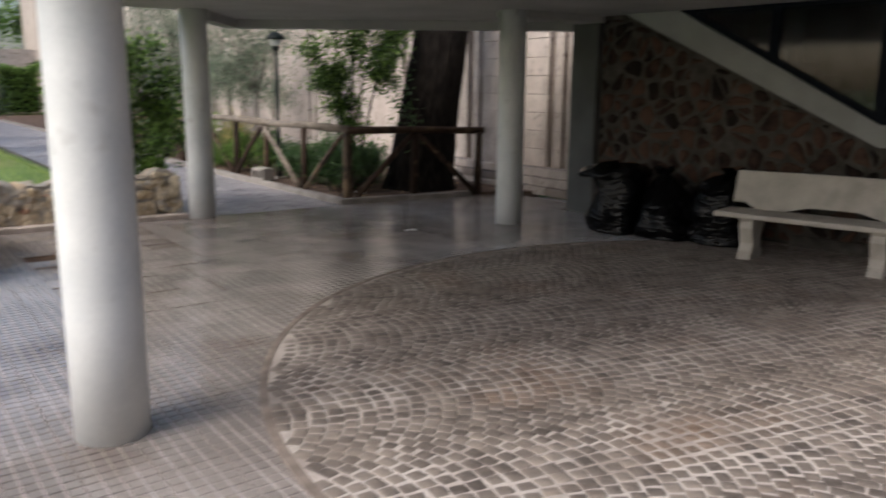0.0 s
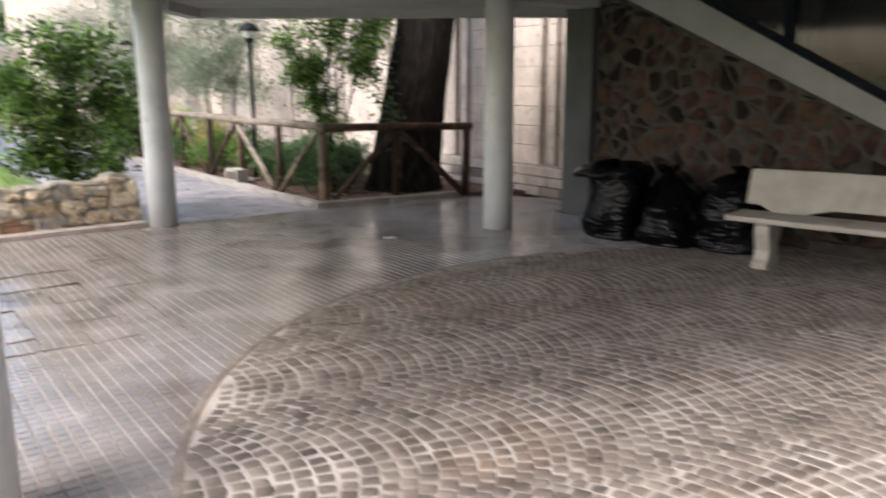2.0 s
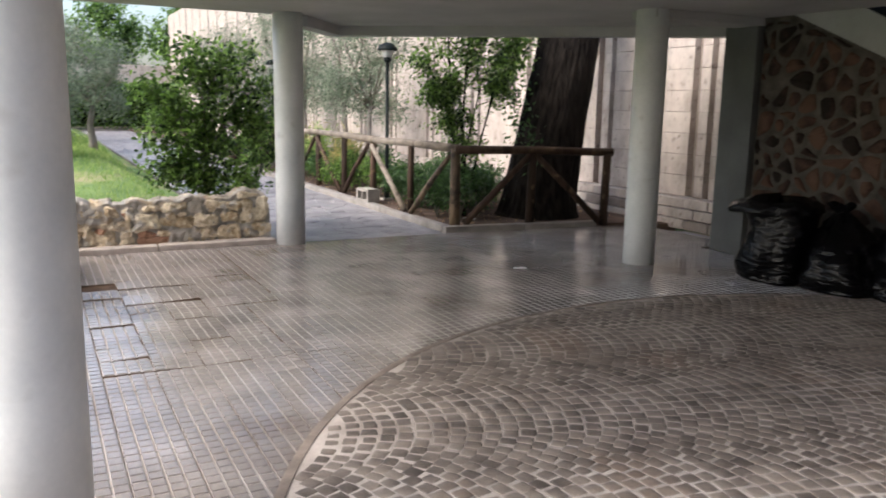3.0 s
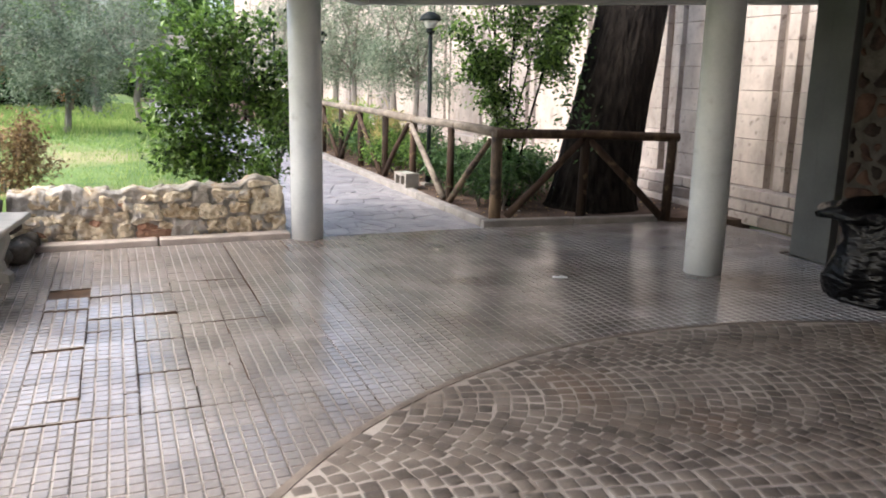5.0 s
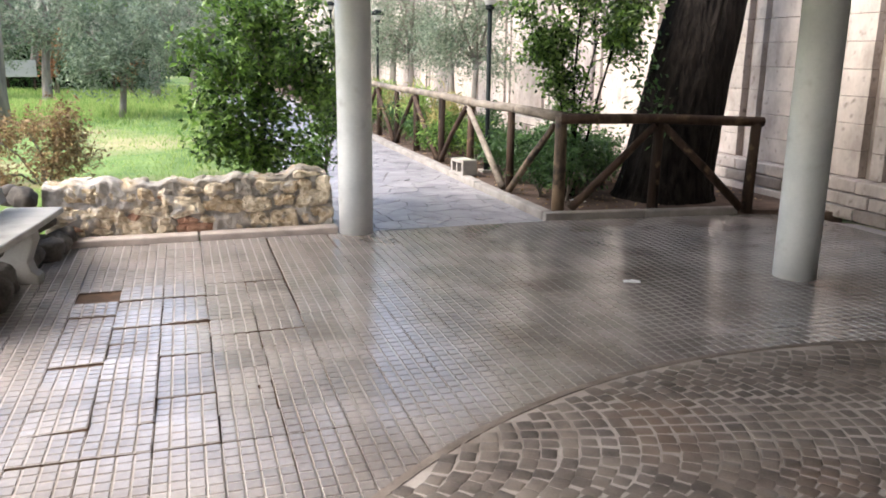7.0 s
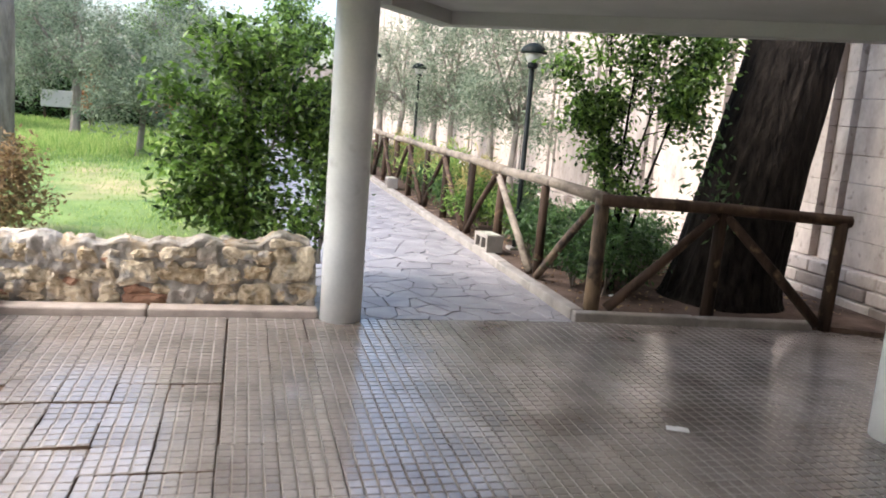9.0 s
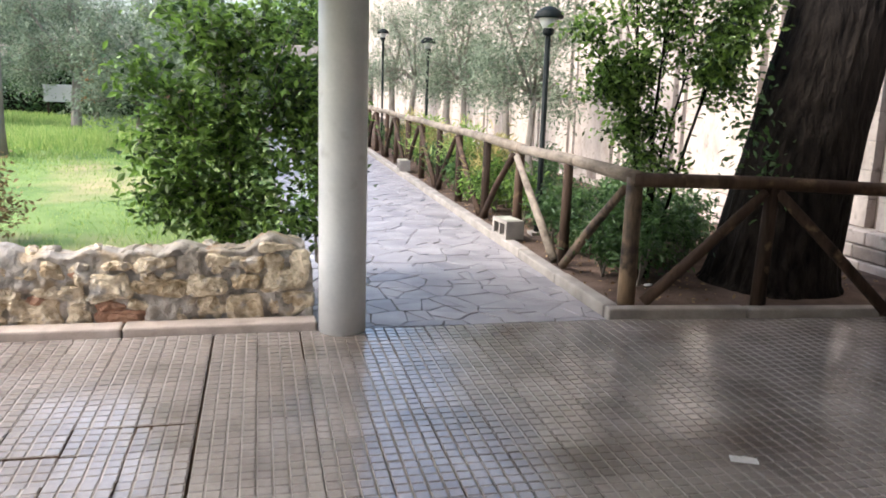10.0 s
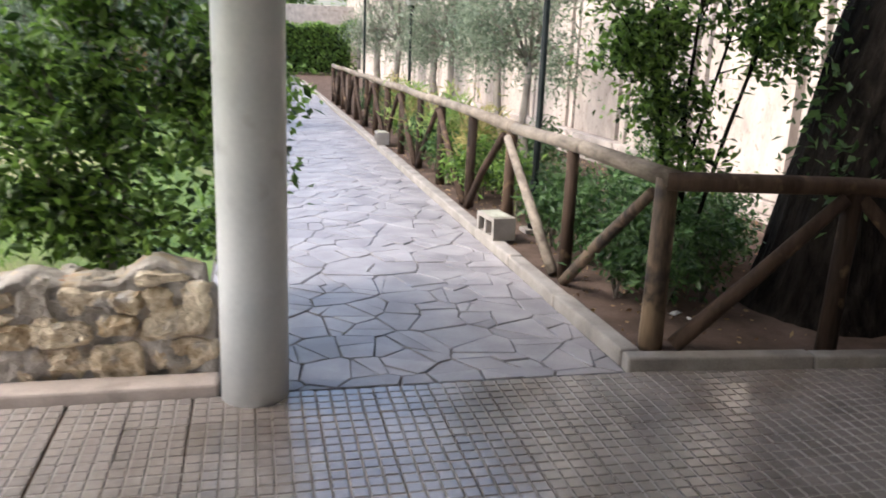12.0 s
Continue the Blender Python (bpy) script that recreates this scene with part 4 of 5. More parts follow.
for k, (x, y, h, s) in enumerate([(-16, 33, 3, 3.2), (-10, 34, 3, 3.0), (-4.5, 42, 3.2, 3.0), (1.5, 44, 3.4, 3.2), (-22, 30, 3, 3.4), (7, 46, 4, 3.2)]):
    tree("tall_tree", "tall leafy tree beyond the garden hedge", (x, y, 0), (0.2, 0.1), h, 0.25, [((0.4 * s, 0.1, h + 0.5 * s), 0.6 * s), ((-0.5 * s, 0.1, h + 0.4 * s), 0.6 * s), ((0, 0.2, h + 1.0 * s), 0.65 * s), ((0.1, -0.4 * s, h + 0.2 * s), 0.5 * s)], 6000, 0.26, LEAF if k > 1 else OLIVE, BARK, 410 + k, "tall trees beyond the hedge", 0.5)
for x, y, w, z0, z1 in ((-5.98, 19.6, 0.9, 0.8, 1.28), (-3.2, 19.7, 0.6, 0.85, 1.3)):
    board = thing("white_board", "greyish white board on two dark posts at the lawn's back", "board", "white boards", Matrix.Translation((x, y, 0.3)))
    part("panel", box((0, 0, (z0 + z1) / 2 - 0.3), (w, 0.05, z1 - z0), None, 0.01), PLASTER, board)
    for dx in (-0.4, 0.4):
        part("post", box((dx * w, 0.05, (z1 - 0.35) / 2), (0.06, 0.05, z1 - 0.25), None, 0.008), WOOD, board, "dark timber post")
for x, y, h, r in ((-4.9, 18.6, 1.5, 0.32), (-2.9, 18.8, 0.95, 0.28)):
    shrub("dead_shrub", "dead reddish-brown shrub at the lawn's back", "shrub", (x, y, 0.3), 4,
          [((x, y, 0.3 + h * 0.75), r), ((x + 0.15, y, 0.3 + h), r), ((x - 0.15, y, 0.3 + h * 0.5), r * 0.8)], 900, 0.1, DEADLEAF, 60 + int(h * 10), OLIVEBARK, 0.02, 0.45, 0.3, "dead shrubs")

# grass blades on the lawn
g = np.random.default_rng(9)
n = 85000
gx, gy = -0.6 - g.random(n) ** 0.8 * 11, 0.6 + g.random(n) ** 1.25 * 22
tall = np.clip(noise_field := np.sin(gx * 0.7 + 1) * np.sin(gy * 0.45) * 0.5 + 0.6, 0.25, 1.2) * np.where(gy > 9, 1.9, 0.8)
h = g.uniform(0.05, 0.16, n) * tall
a = g.uniform(0, 2 * np.pi, n)
w = 0.0035 + 0.0009 * gy
gz = np.array([ground_height(px, py) for px, py in zip(gx.tolist(), gy.tolist())]) - 0.01
bx, by = np.cos(a) * w, np.sin(a) * w
lx, ly = g.normal(size=n) * 0.35 * h, g.normal(size=n) * 0.35 * h
v = np.stack([np.stack([gx - bx, gy - by, gz], 1), np.stack([gx + bx, gy + by, gz], 1), np.stack([gx + lx, gy + ly, gz + h], 1)], 1).reshape(-1, 3)
me = bpy.data.meshes.new("grass")
me.from_pydata(v.tolist(), [], np.arange(n * 3).reshape(-1, 3).tolist())
me.materials.append(GRASS)
tagged(new("grass", me), "uneven green and straw-coloured lawn grass", "grass", "", "stuff")
# fallen leaves and crumbs on the soil
g = np.random.default_rng(10)
n = 1500
pts = np.stack([g.uniform(2.05, 4.8, n), g.uniform(0.2, 9, n), np.full(n, 0.052)], 1)
me = leaf_mesh(pts, 0.04, 21, 0.5, 0.0)
me.materials.append(DRYLEAF)
tagged(new("leaf_litter", me), "dry fallen leaves scattered on the soil bed", "leaves", "", "stuff")

# ---- garden lamps ----
def garden_lamp(x, y, top):
    ob = thing("garden_lamp", "dark green garden lamp post with mushroom-shaped head", "lamp", "garden lamps", Matrix.Translation((x, y, 0.0)))
    part("base_plate", box((0, 0, 0.06), (0.18, 0.18, 0.04), None, 0.008), CONCRETE, ob)
    part("pole", lathe([(0.042, 0.07), (0.042, 0.5), (0.03, 0.52), (0.028, top - 0.26)], 16), LAMPMETAL, ob, smooth=True)
    part("collar", lathe([(0.045, top - 0.27), (0.06, top - 0.25), (0.06, top - 0.22), (0.05, top - 0.2)], 16), LAMPMETAL, ob)
    shade = part("shade", lathe([(0.15, top - 0.1), (0.155, top - 0.085), (0.125, top - 0.03), (0.06, top + 0.01), (0.015, top + 0.02)], 24), LAMPMETAL, ob, "dark domed shade", smooth=True)
    part("diffuser", lathe([(0.06, top - 0.2), (0.1, top - 0.12), (0.1, top - 0.09)], 20), DIFFUSER, shade, "milky plastic diffuser", smooth=True)


garden_lamp(2.42, 3.02, 2.42)
garden_lamp(2.74, 10.8, 2.5)
garden_lamp(2.6, 15.9, 2.95)

# ---- concrete blocks on the kerb ----
def concrete_block(x, y, turn):
    ob = thing("concrete_block", "grey hollow concrete block lying on the kerb", "block", "concrete blocks", Matrix.Translation((x, y, 0.075)) @ Matrix.Rotation(turn, 4, "Z"))
    bm = bmesh.new()
    for c, s in (((0, 0, 0.0175), (0.2, 0.36, 0.035)), ((0, 0, 0.1725), (0.2, 0.36, 0.035)), ((0, -0.16, 0.095), (0.2, 0.04, 0.12)), ((0, 0.16, 0.095), (0.2, 0.04, 0.12)), ((0, 0.0, 0.095), (0.2, 0.03, 0.12))):
        add_box(bm, c, s)
    body = part("body", bm, CONCRETE, ob)
    part("mossy_top", box((0, 0, 0.193), (0.16, 0.3, 0.006), None, 0.002), MOSS, body, "greenish weathered top")


concrete_block(2.0, 2.76, 0.12)
concrete_block(2.0, 9.1, -0.05)

# ---- stone benches ----
def bench(m, label, stone=BENCH):
    ob = thing("stone_bench", label, "bench", "stone benches", m)
    bm = bmesh.new()
    n = 24
    outl = []
    for i in range(n + 1):
        s = i / n
        outl.append((s * 1.92, 0.02 * math.cos((s - 0.5) * math.pi) * -1 + 0.02))
    outl += [(1.92, 0.42), (0.0, 0.42)]
    lo = [bm.verts.new((x, y, 0.4)) for x, y in outl]
    hi = [bm.verts.new((x, y, 0.45)) for x, y in outl]
    bm.faces.new(lo[::-1])
    bm.faces.new(hi)
    for i in range(len(outl)):
        bm.faces.new((lo[i], lo[(i + 1) % len(outl)], hi[(i + 1) % len(outl)], hi[i]))
    bmesh.ops.recalc_face_normals(bm, faces=bm.faces)
    bmesh.ops.bevel(bm, geom=[e for e in bm.edges if abs(e.verts[0].co.z - e.verts[1].co.z) < 0.001], offset=0.014, segments=3, affect="EDGES", profile=0.5)
    part("seat", bm, stone, ob, "chipped seat slab with rounded front", smooth=False)
    # backrest: a leaning slab with three shallow arches along its foot
    bm = bmesh.new()
    top, low = [], []
    m2 = 48
    for i in range(m2 + 1):
        s = i / m2
        x = 0.04 + 1.84 * s
        arch = 0.0
        for a, b in ((-0.1, 0.12), (0.27, 0.73), (0.88, 1.1)):
            if a < s < b:
                k = (s - a) / (b - a)
                arch = 0.055 * min(1.0, 4 * k, 4 * (1 - k))
        low.append((x, 0.45 + arch))
        top.append((x, 0.80 + 0.01 * math.sin(math.pi * s)))
    def at(x, z, d):
        return Vector((x, 0.385 + (z - 0.45) * 0.27 + d, z))
    q = [[bm.verts.new(at(x, z, d)) for x, z in row] for row, d in ((low, 0), (top, 0), (top, 0.06), (low, 0.06))]
    for a in range(4):
        b = (a + 1) % 4
        for i in range(m2):
            bm.faces.new((q[a][i], q[a][i + 1], q[b][i + 1], q[b][i]))
    for i in (0, m2):
        bm.faces.new([q[a][i] for a in range(4)])
    bmesh.ops.recalc_face_normals(bm, faces=bm.faces)
    part("backrest", bm, stone, ob, "leaning backrest slab with arched foot")
    for x in (0.3, 1.42):
        side = [(0.06, 0.0), (0.06, 0.06), (0.1, 0.09), (0.12, 0.16), (0.09, 0.24), (0.06, 0.31), (0.07, 0.37), (0.05, 0.4), (0.4, 0.4), (0.38, 0.3), (0.33, 0.2), (0.34, 0.1), (0.4, 0.07), (0.4, 0.0)]
        bm = bmesh.new()
        a = [bm.verts.new((x - 0.065, y, z)) for y, z in side]
        b = [bm.verts.new((x + 0.065, y, z)) for y, z in side]
        bm.faces.new(a)
        bm.faces.new(b[::-1])
        for i in range(len(side)):
            bm.faces.new((a[i], a[(i + 1) % len(side)], b[(i + 1) % len(side)], b[i]))
        bmesh.ops.recalc_face_normals(bm, faces=bm.faces)
        bmesh.ops.bevel(bm, geom=[e for e in bm.edges if abs(e.verts[0].co.x - e.verts[1].co.x) < 0.001], offset=0.01, segments=2, affect="EDGES", profile=0.5)
        part("leg", bm, stone, ob, "scrolled cast-stone leg")
    return ob


BD = Vector((0.224, -0.975, 0)).normalized()
BN = Vector((0.975, 0.224, 0)).normalized()
bench(Matrix(((BD.x, BN.x, 0, 3.17), (BD.y, BN.y, 0, -4.94), (0, 0, 1, 0), (0, 0, 0, 1))), "pale cast-stone bench with backrest before the rubble wall")
bench(Matrix.Translation((-2.64, -2.42, 0.0)) @ Matrix.Rotation(radians(81), 4, "Z"), "greyed cast-stone bench, darkened for shade, beside the low limestone wall", BENCHSHADE)

# rocks below and behind that bench, coloured dark for the shade there
rnd = random.Random(66)
for k in range(15):
    s = k / 14
    r = rnd.uniform(0.1, 0.17)
    bm = bmesh.new()
    bmesh.ops.create_icosphere(bm, subdivisions=3, radius=r)
    for v in bm.verts:
        v.co *= 1 + 0.32 * noise.noise(v.co * 7 + Vector((k * 3.1, 0, 0)))
        v.co.z *= 0.8
    ob = link("rock", bm, SHADEROCK, smooth=True)
    ob.location = (-2.62 - 0.16 * s + rnd.uniform(-0.06, 0.03) - (0.05 if k % 2 else 0), 0.1 - 2.4 * s, r * 0.6 + (0.2 if k % 3 == 0 and s < 0.5 else 0.0))
    tagged(ob, "rough rock of the border under the bench, coloured dark for shade", "rock", "border rocks")

for k, (x, y, z, r) in enumerate(((-2.5, -0.12, 0.07, 0.12), (-2.66, -0.22, 0.09, 0.15), (-2.52, -0.36, 0.07, 0.12), (-2.6, -0.08, 0.27, 0.12), (-2.72, -0.3, 0.3, 0.12), (-2.46, 0.06, 0.1, 0.1), (-2.74, 0.1, 0.42, 0.12), (-2.85, 0.16, 0.44, 0.11))):
    bm = bmesh.new()
    bmesh.ops.create_icosphere(bm, subdivisions=3, radius=r)
    for v in bm.verts:
        v.co *= 1 + 0.36 * noise.noise(v.co * 8 + Vector((k * 5.3, 2, 0))) + 0.1 * noise.noise(v.co * 30)
        v.co.z *= 0.8
    ob = link("rock", bm, SHADEROCK, smooth=True)
    ob.location = (x, y, z)
    tagged(ob, "rough rock piled between bench and low wall, coloured dark for shade", "rock", "border rocks")

# ---- black refuse sacks ----
def sack(x, y, w, h, seed, label, outline, lean=(0, 0), mouth=(0, 0, 0), flap=False):
    """A slumped sack: outline gives radius over w by height over h; the filled film sags and creases."""
    ob = thing("refuse_sack", label, "bag", "refuse sacks", Matrix.Translation((x, y, 0)))
    bm = bmesh.new()
    n, m = 96, 56
    us = [o[0] for o in outline]
    rs = [o[1] for o in outline]
    rings = []
    for j in range(m + 1):
        u = us[-1] * j / m
        ring = []
        for k in range(n):
            a = 2 * math.pi * k / n
            c, q = math.cos(a), math.sin(a)
            bulge = 0.2 * noise.noise((c * 1.2 + seed * 3, q * 1.2, u * 2.2)) + 0.09 * noise.noise((c * 2.5, q * 2.5 + seed, u * 4))
            crease = 0.07 * abs(noise.noise((c * 2.4 + seed, q * 2.4, u * 15))) + 0.05 * abs(noise.noise((c * 7, q * 7 + seed, u * 3)))
            r = w * float(np.interp(u, us, rs)) * (1 + bulge + crease)
            z = h * u * (1 + 0.22 * noise.noise((c * 0.9 + seed, q * 0.9, 3.1)) * u)
            ring.append(bm.verts.new((r * c + lean[0] * u * u, r * q * 0.9 + lean[1] * u * u, max(0.004, z))))
        rings.append(ring)
    for a, b in zip(rings, rings[1:]):
        for k in range(n):
            bm.faces.new((a[k], a[(k + 1) % n], b[(k + 1) % n], b[k]))
    bm.faces.new(rings[0][::-1])
    bm.faces.new(rings[-1])
    body = part("body", bm, BAG, ob, smooth=True)
    bm = bmesh.new()
    n = 48
    rows = []
    if flap:
        # the open mouth folded outward, hanging furthest on one side
        side = math.radians(125)
        steps = ((0.7, 0.98, 0.0), (0.98, 1.02, 0.1), (1.08, 0.97, 0.32), (1.1, 0.9, 0.5), (1.03, 0.86, 0.46))
        for j, (rad, z, over) in enumerate(steps):
            row = []
            for k in range(n):
                t = 2 * math.pi * k / n
                pull = max(0.0, math.cos(t - side)) ** 2
                rr = w * (rad + over * pull * 0.8) * (1 + 0.05 * math.sin(9 * t + j) + 0.08 * noise.noise((math.cos(t) * 3, math.sin(t) * 3, j + seed)))
                row.append(bm.verts.new((rr * math.cos(t), rr * math.sin(t) * 0.92, h * z + 0.03 * noise.noise((math.cos(t) * 2, math.sin(t) * 2, j * 0.5)))))
            rows.append(row)
    else:
        mx, my, mz = mouth
        for j, (rad, z) in enumerate(((0.12, -0.09), (0.05, -0.01), (0.04, 0.015), (0.09, 0.05), (0.11, 0.08))):
            rows.append([bm.verts.new((mx + rad * (1 + 0.25 * math.sin(7 * t + j)) * math.cos(t), my + rad * (1 + 0.25 * math.cos(6 * t + j)) * math.sin(t), mz + z + 0.018 * math.sin(5 * t + seed))) for t in (2 * math.pi * k / n for k in range(n))])
    for a, b in zip(rows, rows[1:]):
        for k in range(n):
            bm.faces.new((a[k], a[(k + 1) % n], b[(k + 1) % n], b[k]))
    part("gathered_mouth", bm, BAG, body, "crumpled mouth of the sack", smooth=True)


sack(3.5, -3.49, 0.32, 0.72, 1, "black plastic refuse sack with its mouth folded over", [(0, 0.86), (0.03, 0.96), (0.25, 1.0), (0.6, 0.95), (0.85, 0.98), (0.95, 0.9), (0.99, 0.5), (1.0, 0.05)], flap=True)
sack(3.72, -4.04, 0.36, 0.68, 2, "slumped black plastic refuse sack against the rubble wall", [(0, 0.9), (0.03, 1.02), (0.2, 1.08), (0.45, 0.98), (0.65, 0.78), (0.8, 0.52), (0.9, 0.3), (0.97, 0.14), (1.0, 0.04)], (-0.02, 0.1), (-0.02, 0.1, 0.66))
sack(3.9, -4.56, 0.36, 0.7, 3, "full shiny black refuse sack beside the stone bench", [(0, 0.9), (0.03, 1.02), (0.25, 1.05), (0.55, 1.0), (0.75, 0.92), (0.9, 0.72), (0.97, 0.4), (1.0, 0.05)], (0.0, -0.06), (0.02, -0.08, 0.69))

# ---- litter bin and wire by the column ----
bin_ = thing("litter_bin", "round grey plastic bin with a black liner", "bin", "", Matrix.Translation((4.02, -7.86, 0)))
part("body", lathe([(0.21, 0.0), (0.22, 0.02), (0.255, 0.6), (0.265, 0.62), (0.245, 0.62), (0.2, 0.05)], 36), BINPLASTIC, bin_, smooth=True)
bm = bmesh.new()
n = 48
rows = []
for j, (r, z) in enumerate(((0.278, 0.47), (0.285, 0.56), (0.275, 0.645), (0.235, 0.65), (0.2, 0.45))):
    rows.append([bm.verts.new((r * math.cos(t) * (1 + 0.025 * math.sin(9 * t + j)), r * math.sin(t) * (1 + 0.025 * math.cos(7 * t)), z + (0.05 * math.sin(3 * t) if j == 0 else 0.012 * math.sin(5 * t)))) for t in (2 * math.pi * k / n for k in range(n))])
for a, b in zip(rows, rows[1:]):
    for k in range(n):
        bm.faces.new((a[k], a[(k + 1) % n], b[(k + 1) % n], b[k]))
part("liner", bm, BAG, bin_, "black plastic liner folded over the rim", smooth=True)
wire = tube([(3.66 + 0.157 * math.cos(t), -7.48 + 0.157 * math.sin(t), 0.5 + 0.02 * math.sin(2 * t)) for t in (2 * math.pi * k / 24 for k in range(25))], [0.006] * 25, 6)
tagged(link("wire", wire, BINPLASTIC, smooth=True), "grey wire tied round the white column", "wire")

# ---- litter ----
def litter(x, y, z, s, seed):
    rnd = random.Random(seed)
    bm = bmesh.new()
    bmesh.ops.create_grid(bm, x_segments=6, y_segments=4, size=1)
    for v in bm.verts:
        v.co = Vector((v.co.x * s, v.co.y * s * 0.5, 0.012 + 0.02 * noise.noise((v.co.x * 3 + seed, v.co.y * 3, 1))))
    ob = link("paper_scrap", bm, WHITE)
    ob.modifiers.new("thickness", "SOLIDIFY").thickness = 0.002
    ob.location, ob.rotation_euler = (x, y, z), (0, 0, rnd.uniform(-0.6, 0.6))
    tagged(ob, "crumpled white paper scrap lying on the ground", "litter", "paper scraps")


litter(1.58, -2.18, 0.0, 0.06, 1)
litter(2.57, 0.72, 0.045, 0.045, 2)
litter(2.3, 0.6, 0.045, 0.025, 3)
litter(2.62, 0.6, 0.045, 0.03, 4)

# ---- paving pieces ----
CX, CY, CR = 1.5, -7.13, 3.57
EDGE_A, EDGE_B = Vector((4.62, -6.62)), Vector((2.2, -8.55))
ED = (EDGE_B - EDGE_A).normalized()
EN = Vector((ED.y, -ED.x))
if EN.dot(Vector((1, -1))) < 0:
    EN = -EN


def past_edge(x, y):
    return (Vector((x, y)) - EDGE_A).dot(EN)


# square-grooved slabs
P, CELL = 0.275, 0.275 / 4


def slab_mesh(gap, seed):
    rnd = random.Random(seed)
    me = bpy.data.meshes.new("slab")
    verts, faces, mats = [], [], []

    def blk(x0, x1, y0, y1, z0, z1, ch, mi):
        k = len(verts)
        verts.extend([(x0, y0, z0), (x1, y0, z0), (x1, y1, z0), (x0, y1, z0), (x0 + ch, y0 + ch, z1), (x1 - ch, y0 + ch, z1), (x1 - ch, y1 - ch, z1), (x0 + ch, y1 - ch, z1)])
        for f in ((4, 5, 6, 7), (0, 1, 5, 4), (1, 2, 6, 5), (2, 3, 7, 6), (3, 0, 4, 7)):
            faces.append([k + i for i in f])
            mats.append(mi if f == (4, 5, 6, 7) or mi == 0 else 2)

    h = P / 2 - gap / 2
    blk(-h, h, -h, h, -0.03, -0.0035, 0.0, 1)
    for i in range(4):
        for j in range(4):
            x0, y0 = -P / 2 + i * CELL, -P / 2 + j * CELL
            blk(max(x0 + 0.0055, -h), min(x0 + CELL - 0.0055, h), max(y0 + 0.0055, -h), min(y0 + CELL - 0.0055, h), -0.0036, 0.002 + rnd.uniform(-0.0006, 0.0006), 0.002, 0)
    me.from_pydata(verts, [], faces)
    me.polygons.foreach_set("material_index", mats)
    me.materials.append(TILE)
    me.materials.append(GROUT)
    me.materials.append(DIRT)
    return me


tight = [slab_mesh(0.003, k) for k in range(3)]
loose = [slab_mesh(0.007, k) for k in range(3)]
setting(link("exposed_dirt", box((-1.2, -1.95, -0.014), (2.2, 3.9, 0.004)), DIRT), "brown dirt showing where a paving slab is missing", "soil")
rnd = random.Random(23)
rest_v, rest_f, rest_m = [], [], []
for i in range(-9, 26):
    for j in range(33):
        x, y = -2.2 + P * (i + 0.5), -P * (j + 0.5) - 0.002
        if x < -3.1 and y > -2.7:
            continue
        if math.hypot(x - CX, y - CY) < CR - 0.22 or past_edge(x, y) > 0.3 or x > 4.15 + 0.6 * (y > -2):
            continue
        inner = -2.2 < x < -0.8 and -3.85 < y < -1.35
        if i == 0 and j == 5:
            continue
        me = (loose if inner and rnd.random() < 0.4 else tight)[rnd.randrange(3)]
        k = 1.0 if inner else 0.2 if y > -0.6 else 0.12
        m = pose(x, y, rnd.uniform(-0.006, 0.008) * k, rnd.uniform(-1.8, 1.8) * k, rnd.uniform(-1.8, 1.8) * k, rnd.uniform(-1.5, 1.5) * k)
        if i == 0 and j == 10:
            m = m @ Matrix.Translation((0, -0.018, 0)) @ Matrix.Diagonal((1, 0.86, 1, 1))
        if i == 5 and j < 8:
            m = m @ Matrix.Translation((0.006, 0, 0.001)) @ Matrix.Diagonal((0.962, 1, 1, 1))
        if i == 6 and j < 2:
            m = m @ Matrix.Translation((-0.003, 0.004 - 0.002 * j, -0.003)) @ Matrix.Diagonal((0.965, 0.97 if j else 1, 1, 1))
        if -2.3 < x < 1.7 and y > -4.3:
            ob = new("slab", me)
            ob.matrix_basis = m
            ob.parent = floor
        else:
            b = len(rest_v)
            rest_v += [tuple(m @ v.co) for v in me.vertices]
            rest_f += [[b + q for q in p.vertices] for p in me.polygons]
            rest_m += [p.material_index for p in me.polygons]
me = bpy.data.meshes.new("slabs_beyond")
me.from_pydata(rest_v, [], rest_f)
me.polygons.foreach_set("material_index", rest_m)
me.materials.append(TILE)
me.materials.append(GROUT)
me.materials.append(DIRT)
ob = new("slabs_beyond", me)
ob.parent = floor
ob["kind"] = "stuff"

# fan-laid cobbles
outl = [(CX + (CR - 0.046) * math.cos(2 * math.pi * k / 96), CY + (CR - 0.046) * math.sin(2 * math.pi * k / 96)) for k in range(96)]
outl = clip(outl, EDGE_A.x, EDGE_A.y, EN.x, EN.y)
cob = setting(link("cobbled_floor", prism(outl, -0.05, 0.008), MORTAR), "fan-laid brown cobbles with pale sandy joints", "floor")


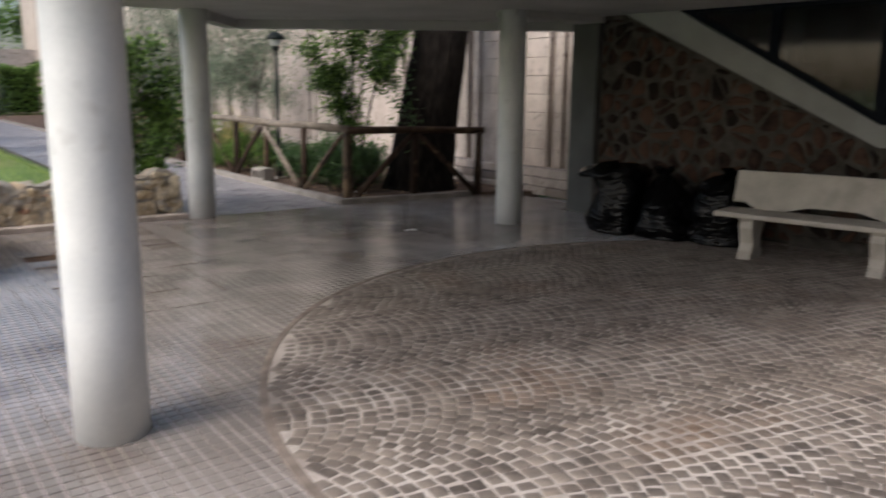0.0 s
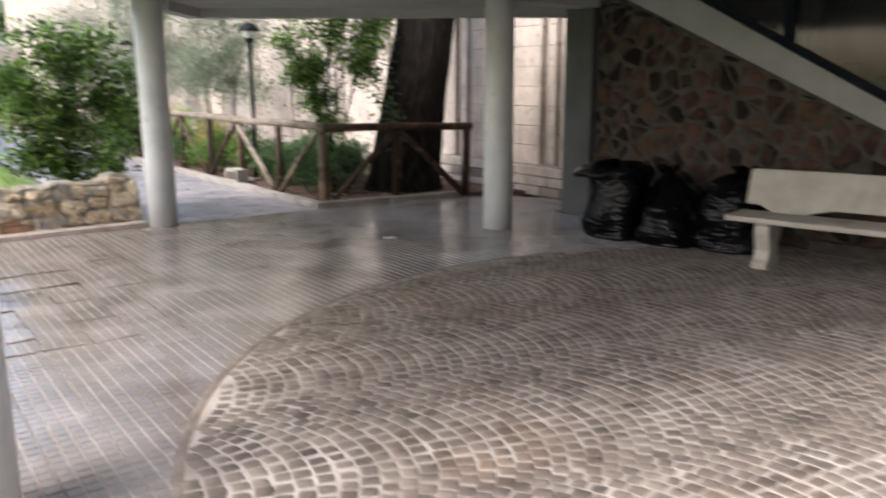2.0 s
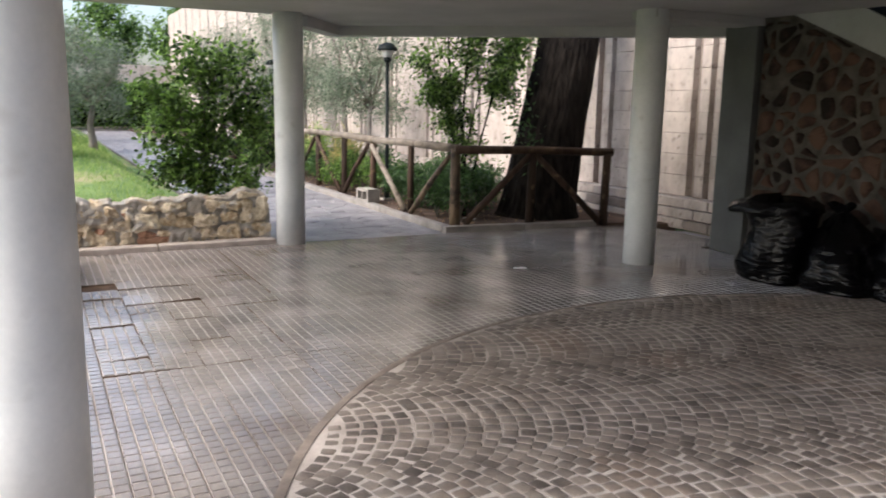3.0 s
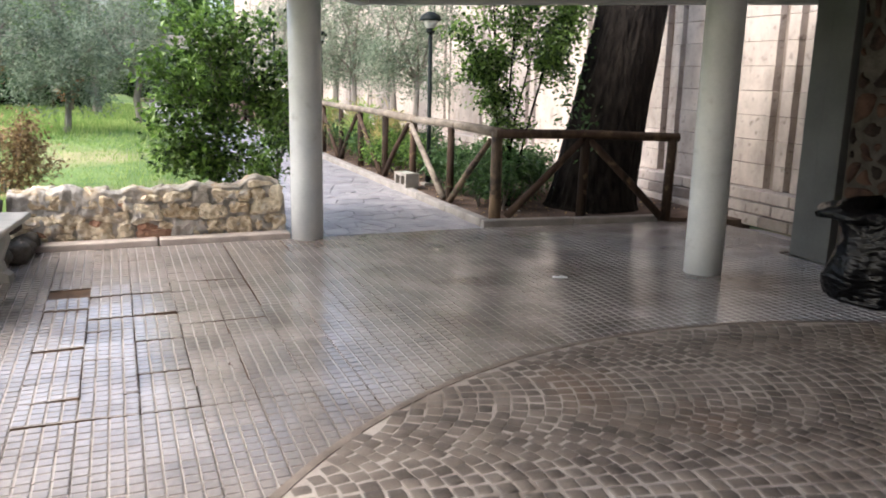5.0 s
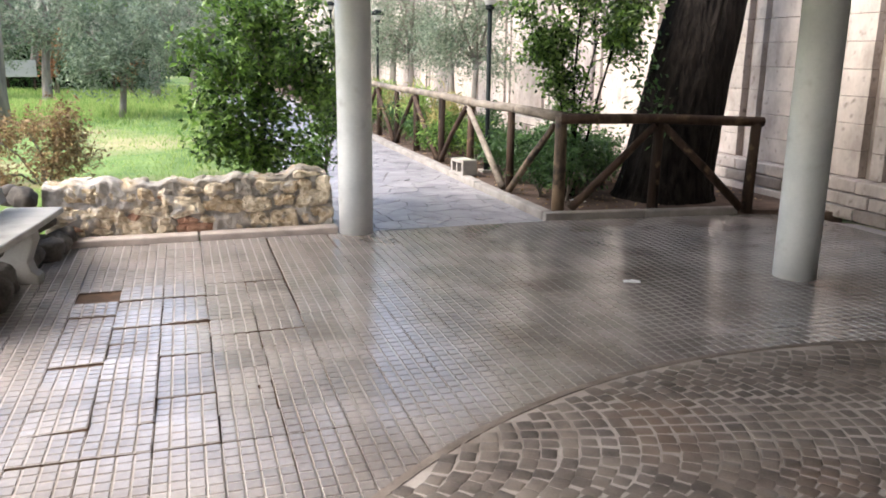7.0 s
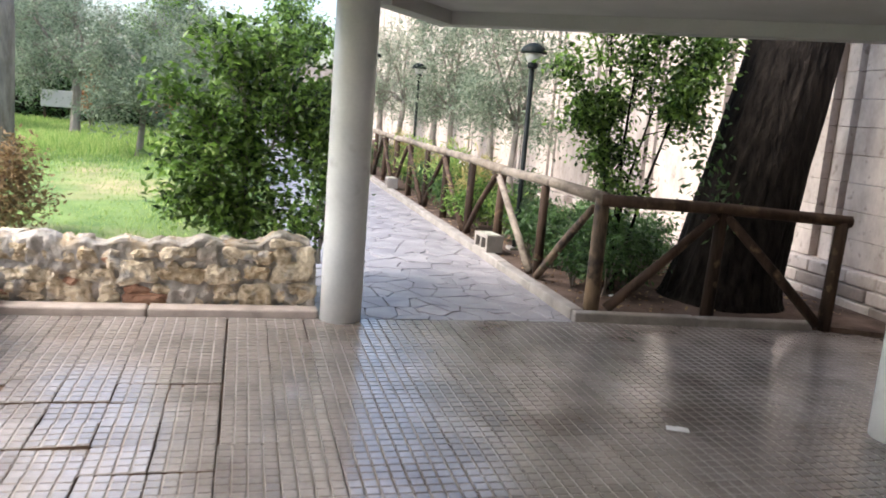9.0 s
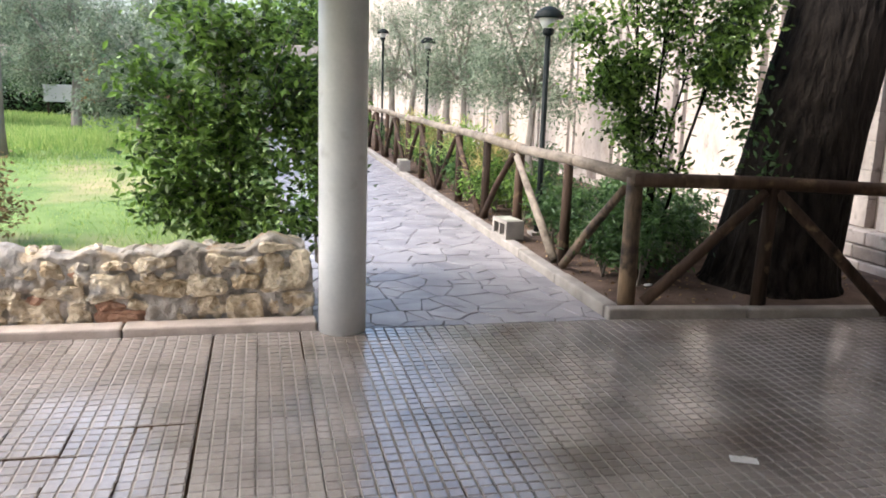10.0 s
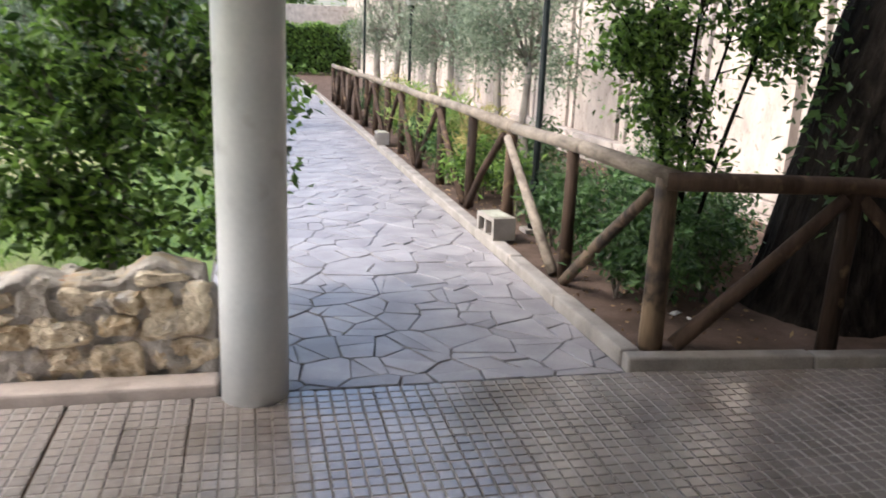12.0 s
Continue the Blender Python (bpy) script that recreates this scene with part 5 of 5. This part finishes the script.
def cobble_mesh(seed):
    rnd = random.Random(seed)
    me = bpy.data.meshes.new("cobble")
    base = []
    for sx, sy in ((-1, -1), (0, -1.08), (1, -1), (1.06, 0), (1, 1), (0, 1.08), (-1, 1), (-1.06, 0)):
        base.append((sx * (1 + rnd.uniform(-0.12, 0.06)), sy * (1 + rnd.uniform(-0.12, 0.06))))
    v = [(x, y, -1.0) for x, y in base] + [(x * 0.96, y * 0.96, 0.35 + rnd.uniform(-0.1, 0.1)) for x, y in base] + [(x * 0.72, y * 0.72, 0.9 + rnd.uniform(-0.15, 0.1)) for x, y in base]
    f = []
    for a in (0, 8):
        for k in range(8):
            f.append((a + k, a + (k + 1) % 8, a + 8 + (k + 1) % 8, a + 8 + k))
    f.append(tuple(range(16, 24)))
    me.from_pydata(v, [], f)
    me.materials.append(COBBLE)
    me.polygons.foreach_set("use_smooth", [True] * len(f))
    return me


variants = [cobble_mesh(k) for k in range(7)]
vdata = [([v.co.copy() for v in me.vertices], [tuple(p.vertices) for p in me.polygons]) for me in variants]
rnd = random.Random(31)
W, PU = 1.1, 0.085
R = W * 0.72
turn = radians(-12)
ux, uy = math.cos(turn), math.sin(turn)
rest_v, rest_f, single = [], [], 0
for strip in range(-5, 6):
    for row in range(-80, 80):
        half = math.asin(min(1, W / 2 / R))
        count = round(2 * half * R / 0.09)
        for c in range(count):
            a = -half + 2 * half * (c + 0.5) / count + rnd.uniform(-0.008, 0.008)
            u = row * PU + R * math.cos(a) + rnd.uniform(-0.006, 0.006) + (0.05 if strip % 2 else 0)
            vv = strip * W + 0.4 + R * math.sin(a)
            x, y = CX + u * ux - vv * uy, CY + u * uy + vv * ux
            if math.hypot(x - CX, y - CY) > CR - 0.075 or past_edge(x, y) > 0.015:
                continue
            low = 0.0058 + 0.0028 * noise.noise((x * 1.1, y * 1.1, 4)) + 0.0016 * noise.noise((x * 5, y * 5, 8))
            m = Matrix.Translation((x, y, low)) @ Matrix.Rotation(turn + a, 4, "Z") @ Matrix.Rotation(rnd.uniform(-0.03, 0.03), 4, "X") @ Matrix.Diagonal((PU / 2 - 0.0035 + rnd.uniform(-0.005, 0.002), 0.0415 + rnd.uniform(-0.008, 0.003), 0.0065, 1))
            k = rnd.randrange(7)
            if single < 290 and -1.2 < x < 0.7 and y > -4.9:
                ob = new("cobble", variants[k])
                ob.matrix_basis = m
                ob.parent = cob
                single += 1
            else:
                b = len(rest_v)
                rest_v += [tuple(m @ q) for q in vdata[k][0]]
                rest_f += [tuple(b + q for q in f) for f in vdata[k][1]]
me = bpy.data.meshes.new("cobbles_beyond")
me.from_pydata(rest_v, [], rest_f)
me.materials.append(COBBLE_J)
me.polygons.foreach_set("use_smooth", [True] * len(rest_f))
ob = new("cobbles_beyond", me)
ob.parent = cob
ob["kind"] = "stuff"
# a thin rim round the cobbles
rim = bmesh.new()
inner, outer = [], []
for k in range(121):
    a = radians(-12) + radians(232) * k / 120
    inner.append((CX + (CR - 0.052) * math.cos(a), CY + (CR - 0.052) * math.sin(a)))
    outer.append((CX + (CR - 0.006) * math.cos(a), CY + (CR - 0.006) * math.sin(a)))
rows = [[rim.verts.new((x, y, z)) for x, y in line] for line, z in ((inner, -0.02), (inner, 0.0115), (outer, 0.0095), (outer, -0.02))]
for a, b in zip(rows, rows[1:]):
    for k in range(120):
        rim.faces.new((a[k], a[k + 1], b[k + 1], b[k]))
bmesh.ops.recalc_face_normals(rim, faces=rim.faces)
part("rim", rim, RIM, cob, "thin brown cement rim")
# the plain pavement past the column, with a dark strip along its edge
A, B = EDGE_A - ED * 0.5, EDGE_A + ED * 7
setting(link("pavement_side", prism([tuple(A + EN * 0.3), tuple(B + EN * 0.3), tuple(B + EN * 5), tuple(A + EN * 3)], -0.08, 0.01), TANPAVE), "plain tan cement pavement past the cobbles", "pavement")
# flat dark brown strip, 0.3 wide, between cobbles and pavement
setting(link("channel", prism([tuple(A + EN * 0.0), tuple(B + EN * 0.0), tuple(B + EN * 0.3), tuple(A + EN * 0.3)], -0.08, 0.006), DIRT), "dark brown strip along the cobbles' edge", "channel")

# crazy paving of slate
rnd = random.Random(19)
rest = bmesh.new()
flags = []
for poly in cells(-0.28, 1.9, 0.01, 34.0, 0.25, 29, 1.15, 0.85):
    if area(poly) > 0.03 and rnd.random() < 0.6:
        cx, cy = sum(p[0] for p in poly) / len(poly), sum(p[1] for p in poly) / len(poly)
        a = rnd.uniform(0, math.pi)
        ox, oy = rnd.uniform(-0.05, 0.05), rnd.uniform(-0.05, 0.05)
        flags += [q for q in (clip(poly, cx + ox, cy + oy, math.cos(a), math.sin(a)), clip(poly, cx + ox, cy + oy, -math.cos(a), -math.sin(a))) if len(q) > 2]
    else:
        flags.append(poly)
for poly in flags:
    if area(poly) < 0.002:
        continue
    cy = sum(p[1] for p in poly) / len(poly)
    poly = shrink(poly, 0.006, 0.9, rnd, 0.006)
    far = cy > 5.2
    bm = rest if far else bmesh.new()
    stone_into(bm, poly, lambda u, v, z: Vector((u, v, z)), -0.03, rnd.uniform(-0.004, 0.004), 0.005, rnd, 0.006, 2)
    if not far:
        part("flagstone", bm, SLATE, path)
ob = part("flagstones_beyond", rest, SLATE_JOINED, path)
ob["kind"] = "stuff"
